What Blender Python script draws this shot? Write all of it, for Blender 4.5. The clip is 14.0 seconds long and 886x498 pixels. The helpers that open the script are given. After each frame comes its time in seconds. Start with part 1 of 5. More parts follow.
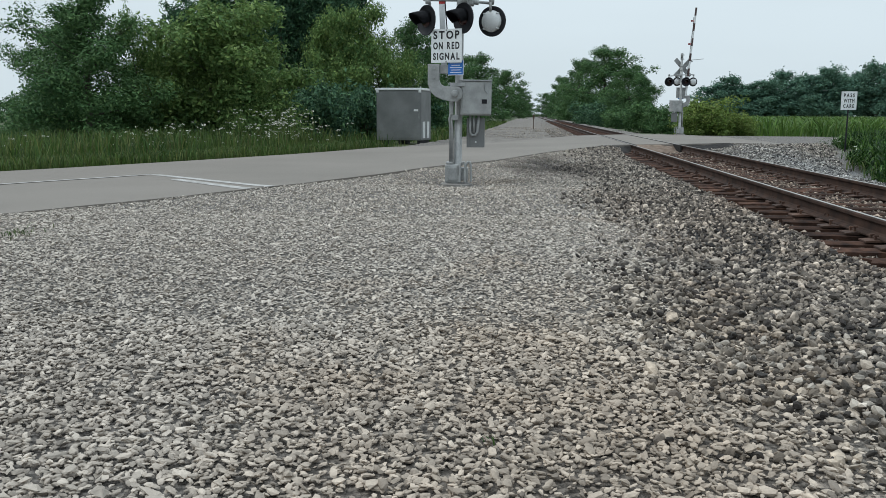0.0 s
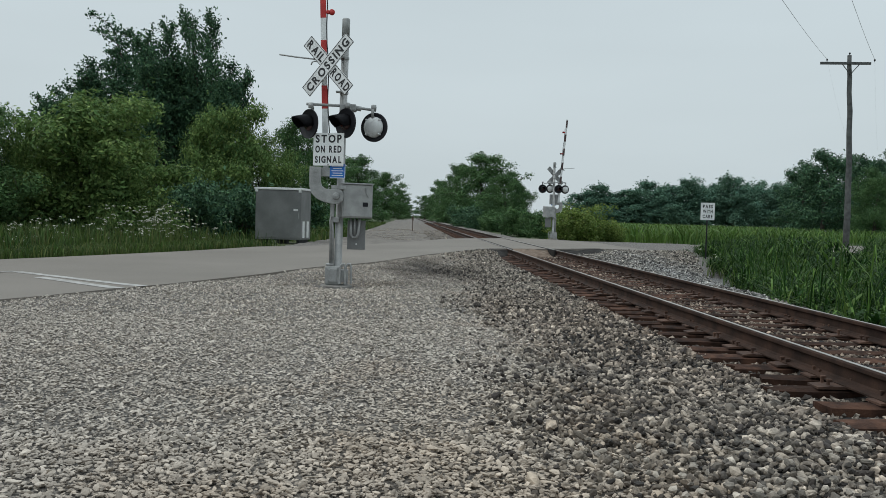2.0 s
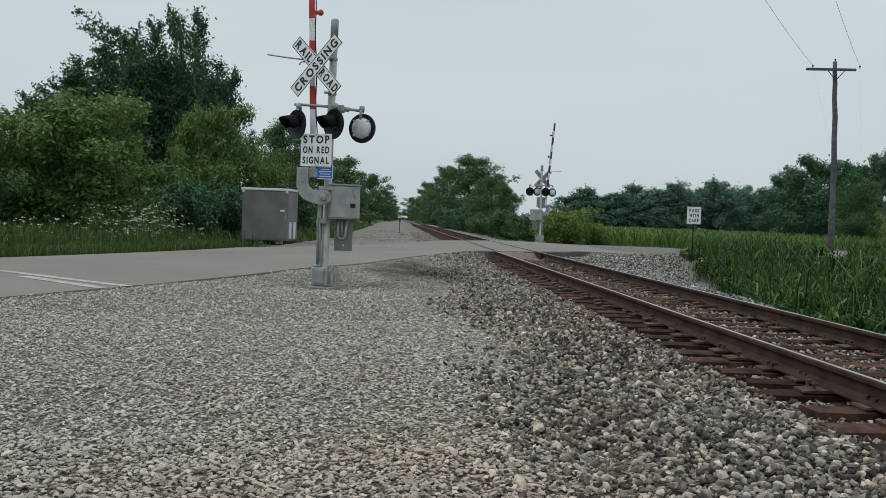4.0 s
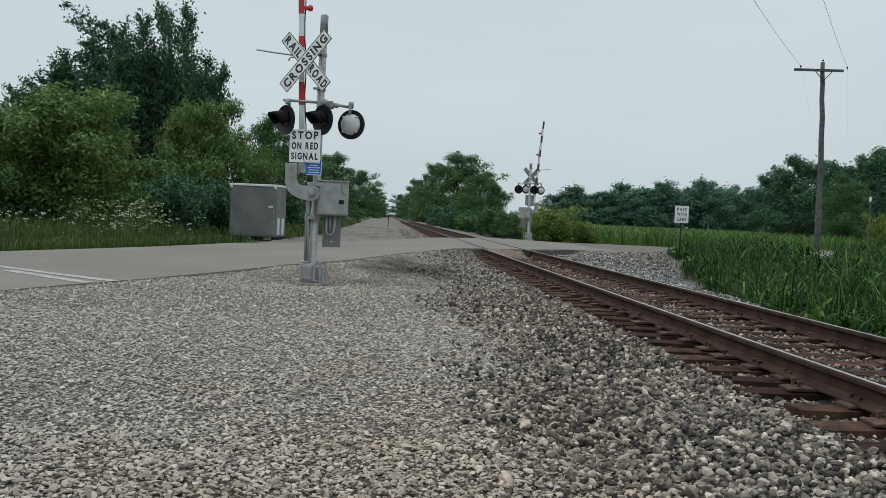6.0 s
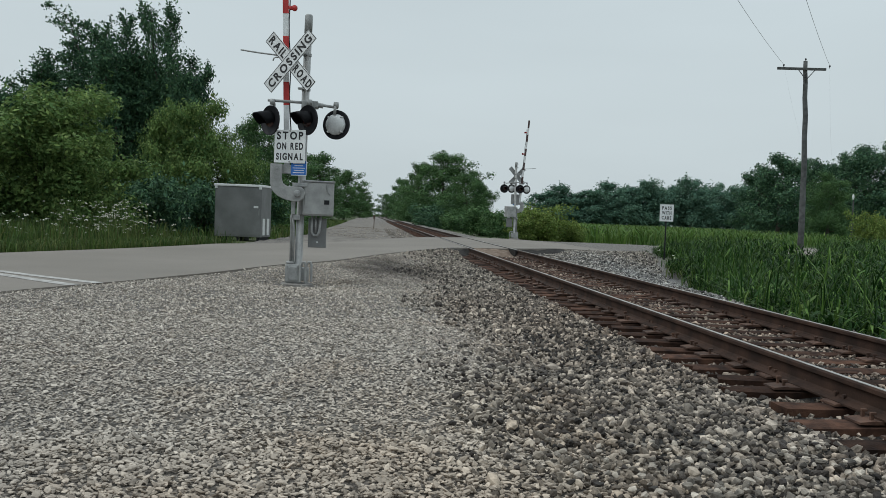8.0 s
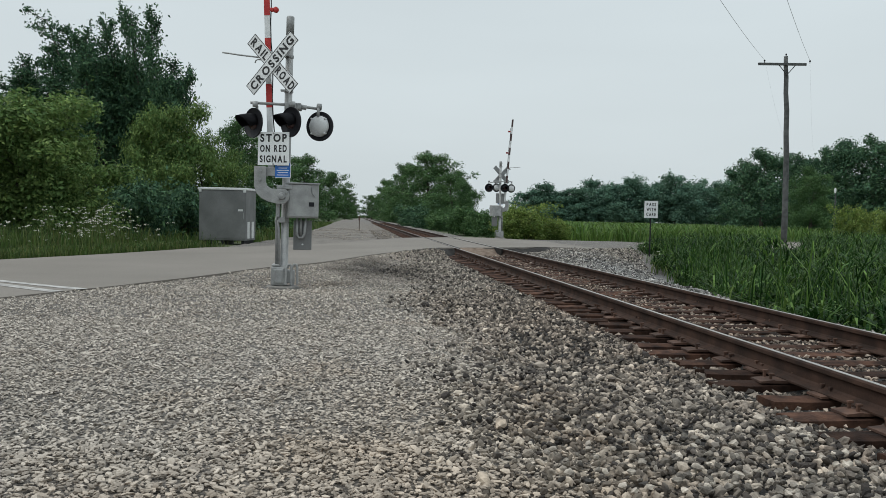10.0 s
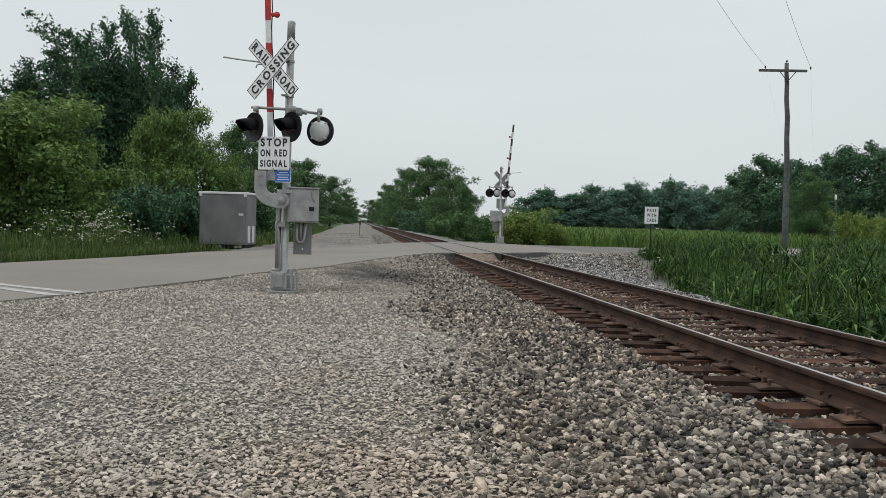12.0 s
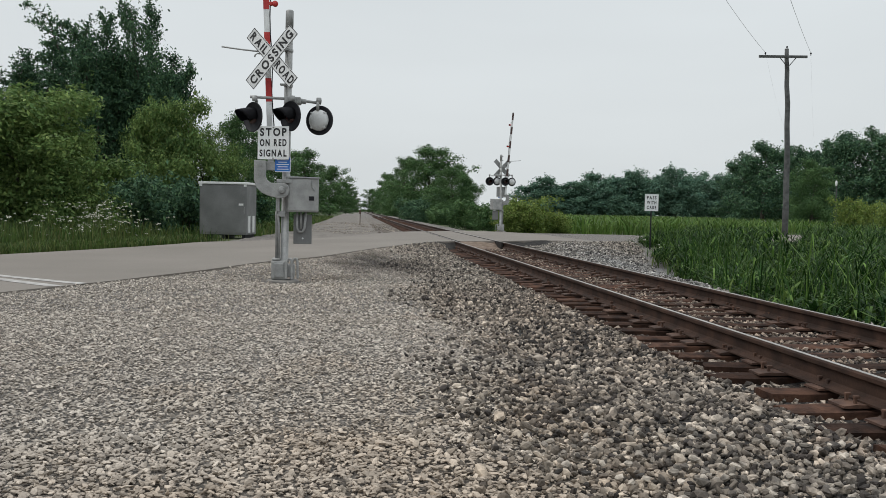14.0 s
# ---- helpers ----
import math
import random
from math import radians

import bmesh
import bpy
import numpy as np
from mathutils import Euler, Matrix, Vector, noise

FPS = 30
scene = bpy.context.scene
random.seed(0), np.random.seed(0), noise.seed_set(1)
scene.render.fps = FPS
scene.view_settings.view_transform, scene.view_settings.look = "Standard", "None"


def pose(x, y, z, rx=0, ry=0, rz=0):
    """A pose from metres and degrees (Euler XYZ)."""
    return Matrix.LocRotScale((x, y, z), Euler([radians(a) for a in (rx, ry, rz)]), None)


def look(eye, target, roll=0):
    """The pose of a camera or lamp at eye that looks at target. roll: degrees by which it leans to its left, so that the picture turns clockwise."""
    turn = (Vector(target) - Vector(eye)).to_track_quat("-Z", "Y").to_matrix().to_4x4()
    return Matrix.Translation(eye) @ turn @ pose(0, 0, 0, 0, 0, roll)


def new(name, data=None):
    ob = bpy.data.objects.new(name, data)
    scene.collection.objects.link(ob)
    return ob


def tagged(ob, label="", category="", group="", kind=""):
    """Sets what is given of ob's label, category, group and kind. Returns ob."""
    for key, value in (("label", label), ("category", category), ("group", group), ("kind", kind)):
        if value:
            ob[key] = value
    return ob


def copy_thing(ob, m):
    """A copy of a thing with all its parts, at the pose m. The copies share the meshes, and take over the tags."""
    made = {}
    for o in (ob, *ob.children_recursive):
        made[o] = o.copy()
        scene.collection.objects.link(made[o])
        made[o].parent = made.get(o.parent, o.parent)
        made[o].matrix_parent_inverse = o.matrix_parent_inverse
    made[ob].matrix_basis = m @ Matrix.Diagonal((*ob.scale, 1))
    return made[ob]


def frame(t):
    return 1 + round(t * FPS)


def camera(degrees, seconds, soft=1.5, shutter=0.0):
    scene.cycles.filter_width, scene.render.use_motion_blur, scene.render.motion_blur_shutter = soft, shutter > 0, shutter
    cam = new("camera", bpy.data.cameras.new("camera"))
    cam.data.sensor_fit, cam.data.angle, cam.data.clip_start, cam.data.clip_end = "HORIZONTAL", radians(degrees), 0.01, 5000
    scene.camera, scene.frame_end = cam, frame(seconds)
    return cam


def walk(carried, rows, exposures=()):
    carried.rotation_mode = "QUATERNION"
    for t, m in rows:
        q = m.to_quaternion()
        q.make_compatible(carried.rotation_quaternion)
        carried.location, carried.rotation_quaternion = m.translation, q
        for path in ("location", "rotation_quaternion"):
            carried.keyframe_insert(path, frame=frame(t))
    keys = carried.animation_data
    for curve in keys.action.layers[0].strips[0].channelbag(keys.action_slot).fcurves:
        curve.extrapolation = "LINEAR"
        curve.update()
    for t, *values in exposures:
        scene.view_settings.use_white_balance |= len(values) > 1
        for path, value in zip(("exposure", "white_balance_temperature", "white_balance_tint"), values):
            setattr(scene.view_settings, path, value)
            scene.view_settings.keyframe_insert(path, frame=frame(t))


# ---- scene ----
# ---- camera and its walk ----
cam = camera(53.2, 14.0, soft=0.6)
PATH = [
    (0.0, 0.013, -0.012, 1.110, 5.54, -8.69, -0.33),
    (0.3, 0.009, -0.004, 1.127, 5.37, -6.19, -1.04),
    (0.5, 0.005, 0.001, 1.138, 4.07, -6.21, -1.92),
    (0.6, -0.001, -0.002, 1.139, 3.78, -6.13, -1.78),
    (0.8, -0.013, -0.007, 1.142, 2.70, -5.40, -1.71),
    (1.0, -0.025, -0.013, 1.144, 1.32, -4.41, -1.74),
    (1.2, -0.025, -0.018, 1.145, 0.36, -3.56, -1.55),
    (1.5, -0.024, -0.025, 1.148, -0.55, -2.74, -1.50),
    (2.0, -0.011, -0.017, 1.151, -2.22, -2.09, -1.70),
    (2.5, -0.011, -0.006, 1.151, -2.19, -1.97, -2.01),
    (3.0, -0.022, 0.004, 1.148, -2.65, -2.26, -1.76),
    (3.2, -0.021, 0.003, 1.148, -2.82, -2.12, -1.83),
    (5.3, -0.018, -0.003, 1.142, -3.23, -1.86, -2.48),
    (5.5, -0.018, -0.004, 1.141, -3.34, -1.88, -2.55),
    (6.0, -0.018, -0.003, 1.142, -3.80, -2.07, -2.56),
    (6.5, -0.016, -0.004, 1.145, -4.10, -2.12, -2.54),
    (7.0, -0.014, -0.005, 1.144, -4.34, -2.10, -2.45),
    (7.5, -0.015, 0.000, 1.142, -4.55, -2.09, -2.33),
    (8.0, -0.015, 0.007, 1.153, -4.71, -2.08, -2.30),
    (8.2, -0.015, 0.008, 1.152, -4.83, -2.10, -2.08),
    (10.3, -0.016, 0.017, 1.150, -5.70, -2.00, -1.38),
    (10.5, -0.016, 0.017, 1.150, -5.69, -1.96, -1.50),
    (11.0, -0.014, 0.019, 1.150, -5.64, -1.90, -1.46),
    (11.5, -0.009, 0.014, 1.155, -5.54, -1.90, -1.89),
    (12.0, -0.005, 0.011, 1.152, -5.62, -1.72, -1.58),
    (12.5, -0.003, 0.006, 1.152, -5.67, -1.76, -1.40),
    (13.0, -0.001, 0.006, 1.147, -5.71, -1.93, -1.22),
    (13.5, -0.001, 0.002, 1.149, -5.64, -2.23, -1.22),
    (14.0, 0.000, 0.000, 1.150, -5.60, -2.45, -1.20),
]
EXPOSURES = [(0.0, 0.05, 6120, 7.5), (0.5, -0.03, 6220, 7.5), (1.0, -0.11, 6270, 8), (1.5, -0.22, 6290, 7.5), (3.2, -0.24, 6290, 7), (5.5, -0.24, 6290, 7),
             (6.3, -0.18, 6290, 7), (7.0, -0.17, 6290, 7), (7.5, -0.25, 6290, 7), (8.2, -0.24, 6300, 7), (10.5, -0.08, 6480, 9.5), (11.5, -0.05, 6590, 11), (14.0, -0.04, 6660, 12.5)]
walk(cam, [(t, pose(x, y, z, 90 + p, r, w)) for t, x, y, z, w, p, r in PATH], EXPOSURES)

# ---- world and sun: a bright overcast day ----
SUN_EL, SUN_AZ = 56.0, 268.0          # azimuth clockwise from +y
world = bpy.data.worlds.new("overcast_sky")
scene.world = world
world.use_nodes = True
wn, wl = world.node_tree.nodes, world.node_tree.links
wn.clear()
sky = wn.new("ShaderNodeTexSky")
sky.sky_type, sky.sun_disc = "NISHITA", False
sky.sun_elevation, sky.sun_rotation = radians(SUN_EL), radians(SUN_AZ)
sky.air_density, sky.dust_density, sky.ozone_density = 1.2, 6.0, 1.0
bw = wn.new("ShaderNodeRGBToBW")
coord = wn.new("ShaderNodeTexCoord")
sep = wn.new("ShaderNodeSeparateXYZ")
ramp = wn.new("ShaderNodeValToRGB")
ramp.color_ramp.elements[0].position, ramp.color_ramp.elements[0].color = 0.0, (0.742, 0.812, 0.832, 1)
ramp.color_ramp.elements[1].position, ramp.color_ramp.elements[1].color = 0.28, (0.778, 0.865, 0.905, 1)
zenith = ramp.color_ramp.elements.new(1.0)          # an overcast sky is brighter overhead
zenith.color = (1.42, 1.56, 1.64, 1)
cl = wn.new("ShaderNodeTexNoise")
cl.inputs["Scale"].default_value, cl.inputs["Detail"].default_value = 2.2, 4.0
stretch = wn.new("ShaderNodeMapping")
stretch.inputs["Scale"].default_value = (0.6, 0.6, 2.6)
cr = wn.new("ShaderNodeMapRange")
cr.inputs["To Min"].default_value, cr.inputs["To Max"].default_value = 0.86, 1.13
mul = wn.new("ShaderNodeMix")
mul.data_type, mul.blend_type = "RGBA", "MULTIPLY"
mul.inputs["Factor"].default_value = 1.0
back = wn.new("ShaderNodeBackground")
back2 = wn.new("ShaderNodeBackground")
addb = wn.new("ShaderNodeAddShader")
out = wn.new("ShaderNodeOutputWorld")
wl.new(coord.outputs["Generated"], sep.inputs[0])
wl.new(sep.outputs["Z"], ramp.inputs["Fac"])
wl.new(coord.outputs["Generated"], stretch.inputs["Vector"])
wl.new(stretch.outputs["Vector"], cl.inputs["Vector"])
wl.new(cl.outputs["Fac"], cr.inputs["Value"])
wl.new(ramp.outputs["Color"], mul.inputs["A"])
wl.new(cr.outputs["Result"], mul.inputs["B"])
wl.new(mul.outputs["Result"], back.inputs["Color"])
wl.new(sky.outputs["Color"], bw.inputs["Color"])
wl.new(bw.outputs["Val"], back2.inputs["Color"])
back.inputs["Strength"].default_value = 0.855
back2.inputs["Strength"].default_value = 0.012
wl.new(back.outputs[0], addb.inputs[0])
wl.new(back2.outputs[0], addb.inputs[1])
wl.new(addb.outputs[0], out.inputs["Surface"])

sun_data = bpy.data.lights.new("sun", "SUN")
sun_data.energy, sun_data.angle, sun_data.color = 0.8, radians(14), (1.0, 0.95, 0.87)
sun = new("sun", sun_data)
az, el = radians(SUN_AZ), radians(SUN_EL)
sun.matrix_world = look((60 * math.sin(az) * math.cos(el), 60 * math.cos(az) * math.cos(el), 60 * math.sin(el)), (0, 0, 0))


# ---- materials ----
def surface(name, c1, c2, scale=6.0, rough=0.7, metal=0.0, bump=0.2, bscale=60.0, dist=0.004, rand="", spread=0.35, c3=None, trans=0.0, spec=0.5, coords="world", lo=0.35, hi=0.65, dark=(0.55, 0.95)):
    """Two colours mixed by a coarse noise, a finer noise over both, and a fine relief. rand: 'island' or 'object' varies the value."""
    m = bpy.data.materials.new(name)
    m.use_nodes = True
    n, l = m.node_tree.nodes, m.node_tree.links
    b = n["Principled BSDF"]
    if coords == "world":
        vec = n.new("ShaderNodeNewGeometry").outputs["Position"]
    else:
        vec = n.new("ShaderNodeTexCoord").outputs["Object"]
    big = n.new("ShaderNodeTexNoise")
    big.inputs["Scale"].default_value, big.inputs["Detail"].default_value = scale, 6.0
    fine = n.new("ShaderNodeTexNoise")
    fine.inputs["Scale"].default_value, fine.inputs["Detail"].default_value = bscale, 4.0
    l.new(vec, big.inputs["Vector"]), l.new(vec, fine.inputs["Vector"])
    r = n.new("ShaderNodeMapRange")
    r.inputs["From Min"].default_value, r.inputs["From Max"].default_value = lo, hi
    l.new(big.outputs["Fac"], r.inputs["Value"])
    mix = n.new("ShaderNodeMix")
    mix.data_type = "RGBA"
    mix.inputs["A"].default_value, mix.inputs["B"].default_value = (*c1, 1), (*c2, 1)
    l.new(r.outputs["Result"], mix.inputs["Factor"])
    col = mix.outputs["Result"]
    hsv = n.new("ShaderNodeHueSaturation")
    l.new(col, hsv.inputs["Color"])
    fr = n.new("ShaderNodeMapRange")
    fr.inputs["To Min"].default_value, fr.inputs["To Max"].default_value = 0.75, 1.25
    l.new(fine.outputs["Fac"], fr.inputs["Value"])
    val = fr.outputs["Result"]
    if rand:
        src = n.new("ShaderNodeNewGeometry").outputs["Random Per Island"] if rand == "island" else n.new("ShaderNodeObjectInfo").outputs["Random"]
        rr = n.new("ShaderNodeMapRange")
        rr.inputs["To Min"].default_value, rr.inputs["To Max"].default_value = 1 - spread, 1 + spread
        l.new(src, rr.inputs["Value"])
        mm = n.new("ShaderNodeMath")
        mm.operation = "MULTIPLY"
        l.new(val, mm.inputs[0]), l.new(rr.outputs["Result"], mm.inputs[1])
        val = mm.outputs[0]
        if c3:
            wn3 = n.new("ShaderNodeTexWhiteNoise")
            wn3.noise_dimensions = "1D"
            l.new(src, wn3.inputs["W"])
            st = n.new("ShaderNodeMapRange")
            st.inputs["From Min"].default_value, st.inputs["From Max"].default_value = dark
            l.new(wn3.outputs["Value"], st.inputs["Value"])
            mix3 = n.new("ShaderNodeMix")
            mix3.data_type = "RGBA"
            mix3.inputs["B"].default_value = (*c3, 1)
            l.new(st.outputs["Result"], mix3.inputs["Factor"])
            l.new(col, mix3.inputs["A"])
            l.new(mix3.outputs["Result"], hsv.inputs["Color"])
    l.new(val, hsv.inputs["Value"])
    l.new(hsv.outputs["Color"], b.inputs["Base Color"])
    b.inputs["Roughness"].default_value, b.inputs["Metallic"].default_value = rough, metal
    b.inputs["Specular IOR Level"].default_value = spec
    if bump:
        bp = n.new("ShaderNodeBump")
        bp.inputs["Strength"].default_value, bp.inputs["Distance"].default_value = bump, dist
        l.new(fine.outputs["Fac"], bp.inputs["Height"])
        l.new(bp.outputs["Normal"], b.inputs["Normal"])
    if trans:
        tr = n.new("ShaderNodeBsdfTranslucent")
        l.new(hsv.outputs["Color"], tr.inputs["Color"])
        ms = n.new("ShaderNodeMixShader")
        ms.inputs["Fac"].default_value = trans
        l.new(b.outputs[0], ms.inputs[1]), l.new(tr.outputs[0], ms.inputs[2])
        l.new(ms.outputs[0], n["Material Output"].inputs["Surface"])
    return m


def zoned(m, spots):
    """Tints the colour of m inside soft round patches of the plan: x, y, radius, amount, colour."""
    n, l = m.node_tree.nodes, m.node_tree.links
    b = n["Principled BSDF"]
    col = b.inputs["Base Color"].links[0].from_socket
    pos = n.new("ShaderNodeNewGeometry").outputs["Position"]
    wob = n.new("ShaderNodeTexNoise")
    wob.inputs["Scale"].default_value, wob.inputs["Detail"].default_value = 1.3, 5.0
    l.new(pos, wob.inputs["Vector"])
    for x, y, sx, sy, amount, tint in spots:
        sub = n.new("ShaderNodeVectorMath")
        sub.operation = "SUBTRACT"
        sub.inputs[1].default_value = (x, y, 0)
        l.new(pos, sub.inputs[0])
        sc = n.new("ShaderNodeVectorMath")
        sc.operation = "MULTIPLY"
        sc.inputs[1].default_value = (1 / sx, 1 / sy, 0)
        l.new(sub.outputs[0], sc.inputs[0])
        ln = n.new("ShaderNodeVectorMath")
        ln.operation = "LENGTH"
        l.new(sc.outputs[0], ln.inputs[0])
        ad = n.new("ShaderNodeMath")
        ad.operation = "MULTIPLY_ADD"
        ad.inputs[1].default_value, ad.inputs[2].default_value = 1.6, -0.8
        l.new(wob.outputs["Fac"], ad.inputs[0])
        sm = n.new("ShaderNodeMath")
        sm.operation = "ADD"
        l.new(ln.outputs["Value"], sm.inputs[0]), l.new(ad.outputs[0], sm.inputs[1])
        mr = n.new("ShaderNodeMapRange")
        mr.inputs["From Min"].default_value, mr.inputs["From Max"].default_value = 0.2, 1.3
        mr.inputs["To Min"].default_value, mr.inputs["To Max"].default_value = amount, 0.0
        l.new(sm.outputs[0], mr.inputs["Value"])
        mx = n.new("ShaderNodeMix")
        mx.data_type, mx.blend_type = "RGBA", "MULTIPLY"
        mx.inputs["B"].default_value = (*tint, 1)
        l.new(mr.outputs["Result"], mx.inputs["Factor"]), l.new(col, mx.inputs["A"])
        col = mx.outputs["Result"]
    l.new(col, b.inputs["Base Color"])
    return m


# gravel tone patches: browner, greyer, darker up front and round the signal
GROUND_TONES = [(-0.3, 2.6, 3.2, 1.7, 0.45, (0.72, 0.66, 0.60)), (0.5, 3.6, 1.5, 2.8, 0.35, (0.92, 0.77, 0.61)), (-0.5, 85.0, 4.5, 60.0, 0.6, (0.95, 0.84, 0.73)), (0.45, 18.6, 1.0, 3.4, 1.0, (0.30, 0.295, 0.30)), (-2.6, 5.2, 1.6, 2.4, 0.35, (0.8, 0.78, 0.76)),
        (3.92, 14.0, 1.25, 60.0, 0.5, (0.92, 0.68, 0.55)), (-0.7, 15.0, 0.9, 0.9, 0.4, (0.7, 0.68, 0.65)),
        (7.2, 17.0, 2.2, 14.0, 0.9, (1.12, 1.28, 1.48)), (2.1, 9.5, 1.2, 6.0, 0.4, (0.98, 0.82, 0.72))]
M_STONE = zoned(surface("limestone_gravel", (0.384, 0.340, 0.294), (0.55, 0.492, 0.427), 14, 0.9, 0, 0.5, 130, 0.004, "island", 0.29, (0.265, 0.234, 0.202)), GROUND_TONES)
M_BALLAST = zoned(surface("track_ballast", (0.116, 0.101, 0.085), (0.49, 0.430, 0.362), 12, 0.88, 0, 0.6, 90, 0.006, "island", 0.6, (0.038, 0.032, 0.029), dark=(0.38, 0.9)), GROUND_TONES)
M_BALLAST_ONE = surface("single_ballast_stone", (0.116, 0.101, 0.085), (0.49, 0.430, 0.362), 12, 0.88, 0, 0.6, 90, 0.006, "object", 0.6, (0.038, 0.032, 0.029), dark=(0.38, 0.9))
# darker than the chips: their gap shade is put into the bed's dark tone
M_GRIT = zoned(surface("gravel_bed", (0.07, 0.063, 0.057), (0.30, 0.275, 0.25), 34, 0.95, 0, 0.9, 75, 0.03, lo=0.42, hi=0.64), GROUND_TONES)
M_LANE = surface("dusty_lane_gravel", (0.11, 0.096, 0.083), (0.22, 0.198, 0.175), 1.6, 0.95, 0, 0.9, 22, 0.03)
# near black: stands for the shade between the ballast stones
M_GAPSHADE = surface("shade_dark_bed", (0.012, 0.011, 0.010), (0.035, 0.031, 0.029), 18, 0.95, 0, 0.9, 55, 0.03)
M_ASPHALT = surface("worn_asphalt", (0.172, 0.152, 0.131), (0.203, 0.180, 0.157), 0.3, 0.9, 0, 0.5, 160, 0.004)
# near black: the shade at the crossing's edges is put into this asphalt
M_ASPHALT_SHADE = surface("shade_dark_asphalt", (0.022, 0.02, 0.019), (0.045, 0.042, 0.04), 5, 0.9, 0, 0.6, 110, 0.006, spec=0.1)
M_PAINT = surface("worn_road_paint", (0.27, 0.255, 0.238), (0.47, 0.455, 0.435), 7, 0.8, 0, 0.3, 120, 0.003)
M_RUST = surface("rusty_rail_steel", (0.027, 0.016, 0.012), (0.062, 0.034, 0.024), 5, 0.8, 0.0, 0.4, 80, 0.003, spec=0.2)
M_RAILTOP = surface("worn_rail_head", (0.42, 0.39, 0.36), (0.55, 0.52, 0.49), 3, 0.32, 0.9, 0.06, 90, 0.001)
M_PLATE = surface("rusty_tie_plate", (0.045, 0.023, 0.016), (0.105, 0.055, 0.036), 8, 0.9, 0.0, 0.5, 90, 0.003, "object", 0.3)
M_TIE = surface("creosoted_wood", (0.024, 0.014, 0.011), (0.082, 0.042, 0.028), 7, 0.92, 0, 0.7, 45, 0.008, "object", 0.5, spec=0.15)
M_ALU = surface("weathered_aluminium", (0.27, 0.273, 0.268), (0.39, 0.393, 0.386), 5, 0.55, 0.3, 0.15, 60, 0.002)
M_GALV = surface("galvanised_steel", (0.26, 0.264, 0.26), (0.37, 0.374, 0.37), 9, 0.55, 0.35, 0.15, 50, 0.002)
M_CAB = surface("dull_aluminium_sheet", (0.15, 0.153, 0.153), (0.21, 0.213, 0.213), 1.6, 0.5, 0.35, 0.1, 40, 0.002)
M_CABLIGHT = surface("pale_metal_trim", (0.64, 0.65, 0.64), (0.76, 0.77, 0.76), 4, 0.5, 0.2, 0.1, 60, 0.002)
M_BLACK = surface("matt_black_paint", (0.008, 0.008, 0.011), (0.018, 0.018, 0.022), 6, 0.6, 0, 0.15, 70, 0.002, spec=0.3)
M_SILVER = surface("silver_housing_paint", (0.52, 0.53, 0.53), (0.66, 0.67, 0.67), 7, 0.5, 0.2, 0.15, 60, 0.002)
M_LENS = surface("dark_red_lens", (0.022, 0.003, 0.003), (0.035, 0.005, 0.005), 20, 0.25, 0, 0.1, 90, 0.001)
M_WHITE = surface("white_sign_sheeting", (0.70, 0.71, 0.71), (0.79, 0.80, 0.80), 3, 0.55, 0, 0.05, 60, 0.001)
M_LETTER = surface("black_lettering", (0.012, 0.012, 0.014), (0.022, 0.022, 0.024), 9, 0.6, 0, 0, 60)
M_BLUE = surface("blue_sign_sheeting", (0.012, 0.11, 0.42), (0.02, 0.15, 0.50), 5, 0.5, 0, 0.05, 60, 0.001)
# greyed: the shade of a backlit sign is put into the colour
M_SIGNBACK = surface("bare_sign_back", (0.26, 0.265, 0.265), (0.35, 0.355, 0.355), 5, 0.5, 0.4, 0.1, 60, 0.002)
M_ARMRED = surface("red_arm_sheeting", (0.42, 0.02, 0.02), (0.55, 0.04, 0.035), 5, 0.5, 0, 0.05, 60, 0.001)
M_ARMWHITE = surface("white_arm_sheeting", (0.62, 0.63, 0.63), (0.76, 0.77, 0.77), 5, 0.5, 0, 0.05, 60, 0.001)
M_ARMDULL = surface("dull_arm_back", (0.055, 0.034, 0.032), (0.09, 0.05, 0.046), 5, 0.6, 0, 0.05, 60, 0.001)
M_CONCRETE = surface("weathered_concrete", (0.17, 0.16, 0.147), (0.25, 0.238, 0.22), 7, 0.9, 0, 0.5, 60, 0.005)
M_POLE = surface("grey_pole_wood", (0.058, 0.06, 0.06), (0.115, 0.119, 0.118), 4, 0.9, 0, 0.6, 30, 0.01)
M_WIRE = surface("weathered_wire", (0.16, 0.165, 0.17), (0.22, 0.225, 0.23), 3, 0.6, 0.3, 0, 60)
M_BARK = surface("bark", (0.05, 0.042, 0.035), (0.11, 0.095, 0.08), 4, 0.95, 0, 0.8, 18, 0.03)
M_LEAF = surface("tree_leaves", (0.052, 0.112, 0.046), (0.084, 0.160, 0.060), 0.5, 0.55, 0, 0, 30, 0.01, "island", 0.3, (0.122, 0.204, 0.076), 0.16, spec=0.10)
# the tall trees' own green; on the shrubs below it paints shade
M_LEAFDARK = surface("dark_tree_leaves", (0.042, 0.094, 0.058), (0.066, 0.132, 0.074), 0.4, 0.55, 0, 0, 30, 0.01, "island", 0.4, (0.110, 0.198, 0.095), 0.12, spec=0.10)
M_LEAFLIGHT = surface("yellow_green_leaves", (0.090, 0.166, 0.056), (0.140, 0.222, 0.068), 0.7, 0.5, 0, 0, 30, 0.01, "island", 0.35, (0.215, 0.290, 0.092), 0.3, spec=0.10)
M_LEAFBRIGHT = surface("bright_shrub_leaves", (0.115, 0.185, 0.042), (0.165, 0.235, 0.055), 0.7, 0.55, 0, 0, 30, 0.01, "island", 0.4, (0.23, 0.28, 0.075), 0.35, spec=0.22)
